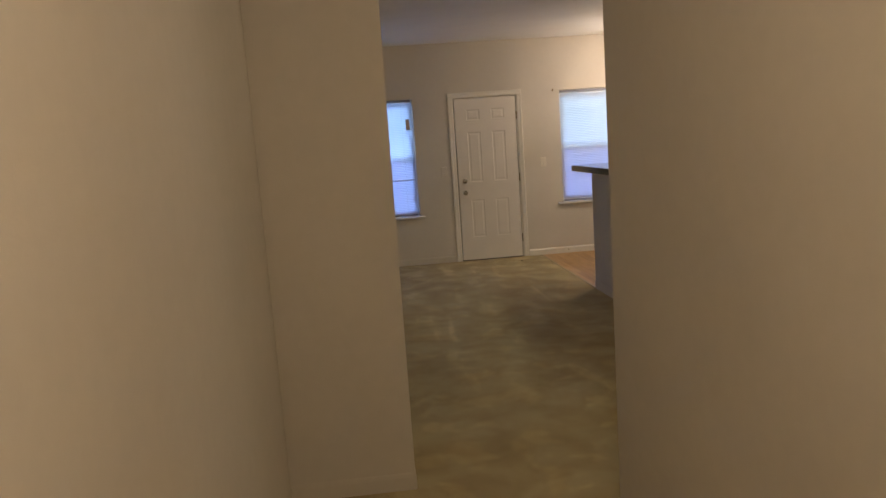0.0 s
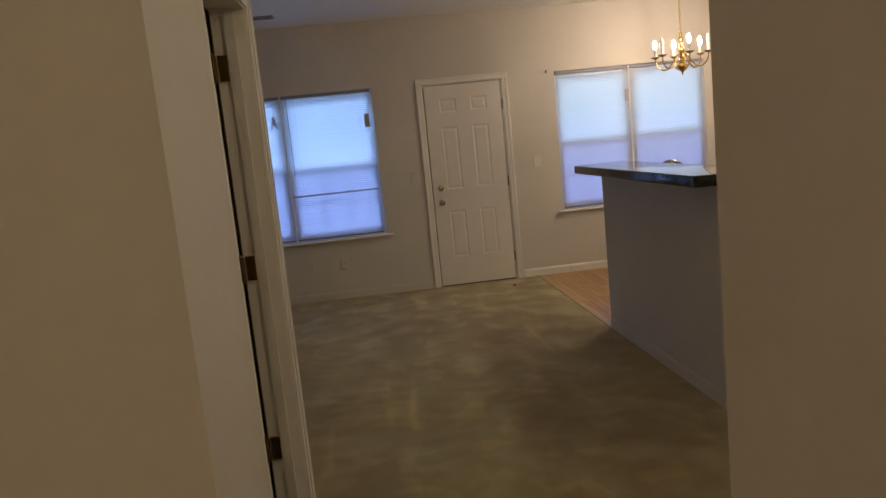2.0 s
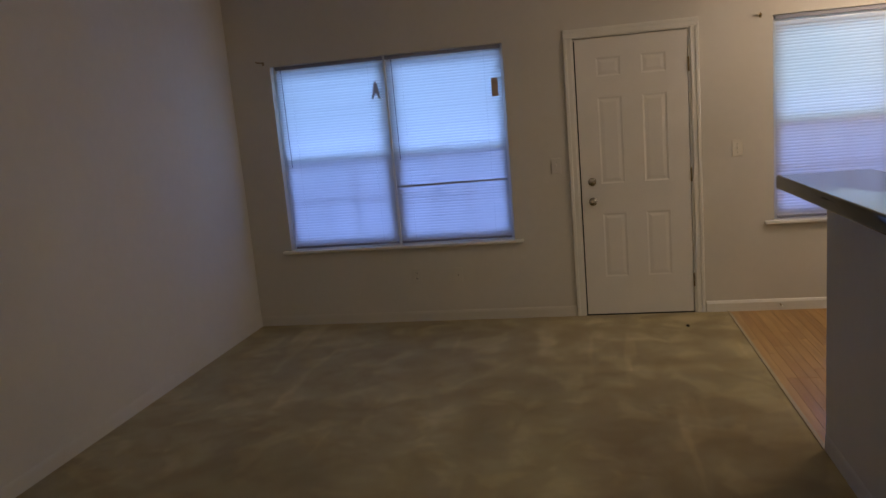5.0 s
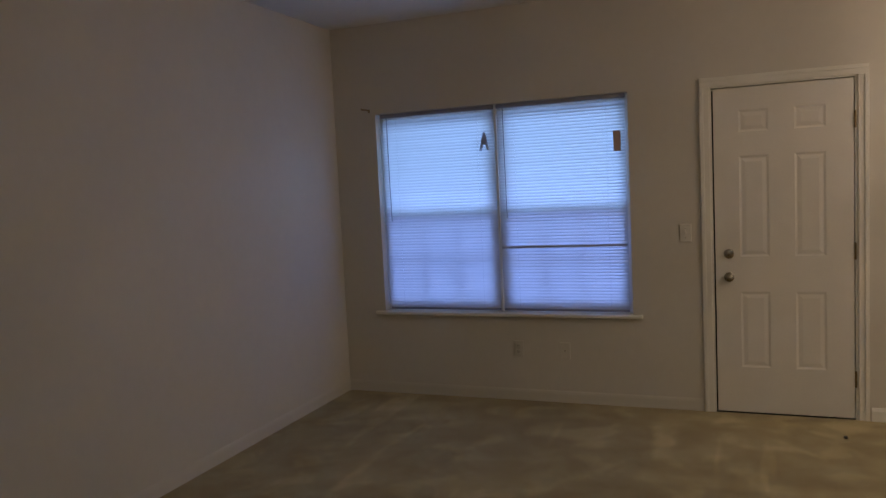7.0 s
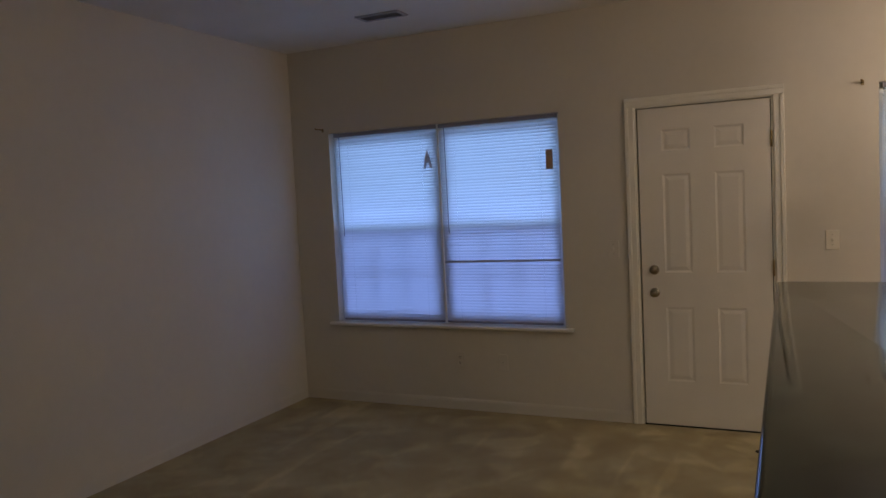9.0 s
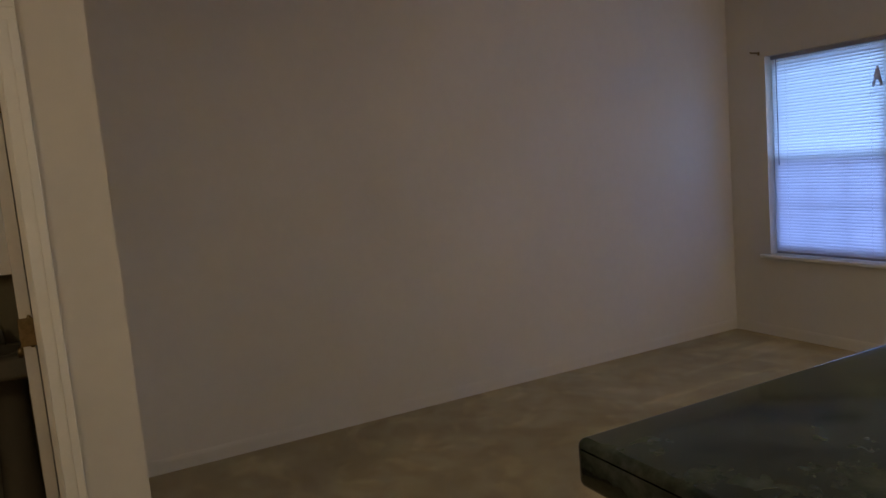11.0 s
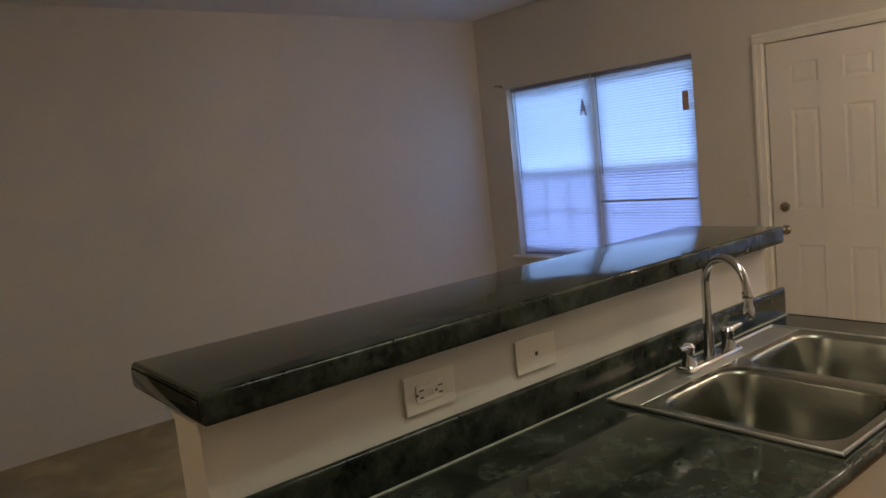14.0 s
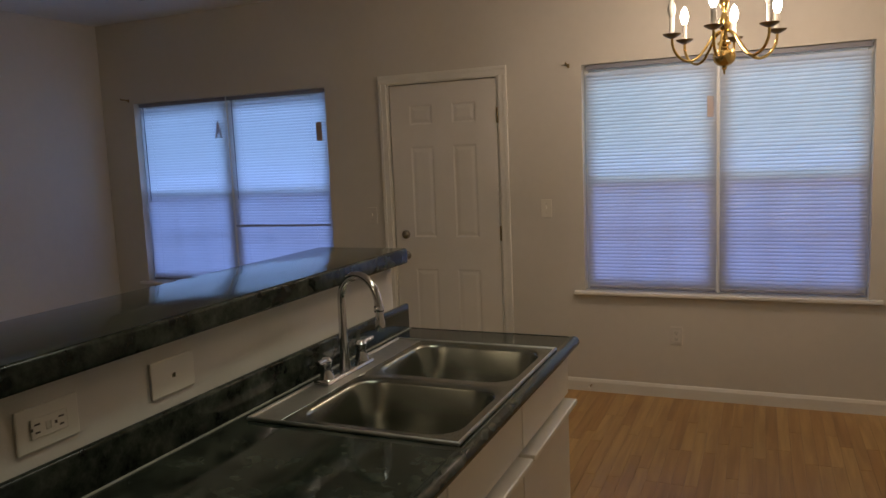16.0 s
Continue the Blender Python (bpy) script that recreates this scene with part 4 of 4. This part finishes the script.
for k in range(6):
    a = radians(60 * k + 22)
    ca, sa = math.cos(a), math.sin(a)
    prof = [(0.020, 0.110), (0.050, 0.092), (0.082, 0.042), (0.120, -0.002), (0.160, -0.014), (0.202, 0.008), (0.227, 0.050), (0.231, 0.092)]
    smooth_prof = []
    for j in range(len(prof) - 1):
        p0, p1, p2, p3 = prof[max(j - 1, 0)], prof[j], prof[j + 1], prof[min(j + 2, len(prof) - 1)]
        for i in range(4):
            t = i / 4
            smooth_prof.append(tuple(0.5 * (2 * p1[q] + (p2[q] - p0[q]) * t + (2 * p0[q] - 5 * p1[q] + 4 * p2[q] - p3[q]) * t * t + (3 * p1[q] - p0[q] - 3 * p2[q] + p3[q]) * t ** 3) for q in (0, 1)))
    smooth_prof.append(prof[-1])
    arm = part("arm", add_tube(bmesh.new(), [(r * ca, r * sa, z) for r, z in smooth_prof], 0.0062, 8), BRASS, chandelier, smooth=True)
    m = pose(0.231 * ca, 0.231 * sa, 0)
    part("drip_pan", add_lathe(bmesh.new(), [(0.0, 0.088), (0.010, 0.088), (0.036, 0.102), (0.041, 0.108), (0.036, 0.106), (0.012, 0.097), (0.012, 0.112), (0.0, 0.113)], 18, m), DARKBRASS, arm, smooth=True)
    part("candle_sleeve", add_lathe(bmesh.new(), [(0.0, 0.112), (0.0115, 0.112), (0.0115, 0.178), (0.0, 0.180)], 12, m), CANDLE, arm, smooth=True)
    lit = k not in (3, 5)
    b = part("bulb", add_lathe(bmesh.new(), [(0.0, 0.178), (0.009, 0.180), (0.016, 0.194), (0.0195, 0.212), (0.016, 0.232), (0.008, 0.250), (0.0, 0.260)], 14, m), BULB_LIT if lit else BULB_OFF, arm, "glowing flame-shaped bulb" if lit else "unlit flame-shaped bulb", smooth=True)
    if lit:
        b.visible_shadow = False
        lamp("chandelier_lamp", "POINT", pose(CX + 0.231 * ca, CY + 0.231 * sa, CZ + 0.215), P_BULB, (1.0, 0.75, 0.55), radius=0.014)
for k in range(13):
    z = 0.300 + 0.034 * k
    pts = [(0.008 * math.cos(t), 0, z + 0.018 + 0.018 * math.sin(t)) for t in [2 * math.pi * j / 12 for j in range(13)]]
    link = part("chain_link", add_tube(bmesh.new(), pts, 0.0022, 6), BRASS, chandelier)
    link.rotation_euler = (0, 0, radians(90 * (k % 2)))
part("canopy", add_lathe(bmesh.new(), [(0.0, 0.735), (0.012, 0.740), (0.020, 0.765), (0.055, 0.790), (0.062, 0.815), (0.062, ZC - CZ), (0.0, ZC - CZ)], 20), BRASS, chandelier, smooth=True)

# ---- ceiling lights of the hall and the kitchen ----


def dome_light(x, y, label):
    d = thing("ceiling_light", label, "ceiling light", pose(x, y, ZC))
    part("base", add_lathe(bmesh.new(), [(0.0, 0.0), (0.150, 0.0), (0.150, -0.018), (0.0, -0.018)], 28), BRASS, d, smooth=True)
    g = part("diffuser", add_lathe(bmesh.new(), [(0.140, -0.018), (0.132, -0.045), (0.100, -0.072), (0.050, -0.088), (0.0, -0.092)], 28), DIFFUSER, d, "glowing opal glass dome", smooth=True)
    return d


dome_light(-0.85, -9.3, "brass ceiling light with an opal dome in the hall")
dome_light(0.50, -6.05, "brass ceiling light with an opal dome beside the kitchen")
tube_light = thing("fluorescent_light", "white fluorescent ceiling fixture over the kitchen sink", "ceiling light", pose(1.85, -3.15, ZC))
part("housing", box(-0.24, 0.24, -0.64, 0.64, -0.045, 0.0, 0.006, 2), VINYL, tube_light)
part("lens", box(-0.215, 0.215, -0.60, 0.60, -0.075, -0.046, 0.012, 3), DIFFUSER, tube_light, "glowing ribbed lens")

# ---- bathroom ----
mc = thing("medicine_cabinet", "mirrored medicine cabinet hung on the dark bathroom wall", "cabinet", pose(XL, -5.060, 1.175))
part("body", box(0.0, 0.085, 0.0, 0.355, 0.0, 0.64), PORCELAIN, mc)
d = part("door", box(0.0855, 0.102, 0.002, 0.353, 0.002, 0.638, 0.003, 2), MIRROR, mc, "mirror door")
part("knob", add_lathe(bmesh.new(), [(0.0, 0.0), (0.006, 0.0), (0.006, 0.010), (0.012, 0.016), (0.010, 0.024), (0.0, 0.026)], 12, pose(0.102, 0.035, 0.30, 0, 90, 0)), CHROME, d, smooth=True)
vl = thing("vanity_light", "unlit chrome vanity light bar above the cabinet", "wall light", pose(XL, -4.87, 1.888))
part("bar", box(0.0, 0.05, -0.22, 0.19, -0.012, 0.012, 0.004, 2), CHROME, vl)
part("back_plate", box(0.0, 0.012, -0.21, 0.18, 0.012, 0.10, 0.003, 2), CHROME, vl)
ps = thing("pedestal_sink", "porcelain pedestal sink with the dark bathroom's dimness in its colour", "sink", pose(-2.45, -5.02, 0))
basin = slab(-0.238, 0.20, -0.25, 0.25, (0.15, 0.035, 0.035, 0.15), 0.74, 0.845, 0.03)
basin = part("basin", basin, DIM_PORCELAIN, ps, smooth=True)
bowl_cut = part("bowl", add_lathe(bmesh.new(), [(0.14, 0.8455), (0.135, 0.8475), (0.128, 0.8465), (0.10, 0.8458), (0.0, 0.8456)], 24, pose(-0.01, 0, 0)), DIM_PORCELAIN, basin, smooth=True)
part("pedestal", add_lathe(bmesh.new(), [(0.0, 0.0), (0.115, 0.0), (0.115, 0.02), (0.090, 0.08), (0.075, 0.35), (0.080, 0.62), (0.11, 0.75), (0.0, 0.75)], 20, pose(-0.06, 0, 0)), DIM_PORCELAIN, ps, smooth=True)
tap = part("tap", add_tube(bmesh.new(), [(-0.17, 0, 0.845), (-0.17, 0, 0.90), (-0.15, 0, 0.93), (-0.08, 0, 0.92)], 0.013, 10), CHROME, ps, smooth=True)
for s in (-1, 1):
    part("tap_handle", add_lathe(bmesh.new(), [(0.0, 0.845), (0.02, 0.845), (0.014, 0.87), (0.022, 0.89), (0.018, 0.905), (0.0, 0.908)], 12, pose(-0.17, s * 0.09, 0)), CHROME, tap, smooth=True)

# ---- wooden floor of the kitchen and dining area ----
wood = structure("floor_wood", box(1.020, XR, -6.70, 0, -0.10, -0.011), TOEKICK, "warm oak strip floor in kitchen and dining area", "floor")
cols = 37
cw = (XR - 1.020) / cols
lengths = (0.42, 0.56, 0.70, 0.84)
plank_meshes = {L: mesh_of("plank", box(-cw / 2 + 0.0003, cw / 2 - 0.0003, -L / 2 + 0.0003, L / 2 - 0.0003, -0.011, 0, 0.0007, 1), PLANK) for L in lengths}
rng = random.Random(7)
rest = bmesh.new()
for c in range(cols):
    x = 1.020 + (c + 0.5) * cw
    y = 0.0
    while y > -2.95:
        L = rng.choice(lengths)
        p = new("plank", plank_meshes[L])
        p.parent = wood
        p.matrix_local = pose(x, y - L / 2, 0)
        y -= L
    while y > -6.70:
        L = min(rng.choice((0.7, 0.9, 1.1)), y + 6.70)
        if L > 0.01:
            add_box(rest, x - cw / 2 + 0.0003, x + cw / 2 - 0.0003, y - L + 0.0003, y - 0.0003, -0.011, 0)
        y -= max(L, 0.01)
part("kitchen_planks", rest, PLANK_REST, wood, kind="stuff")
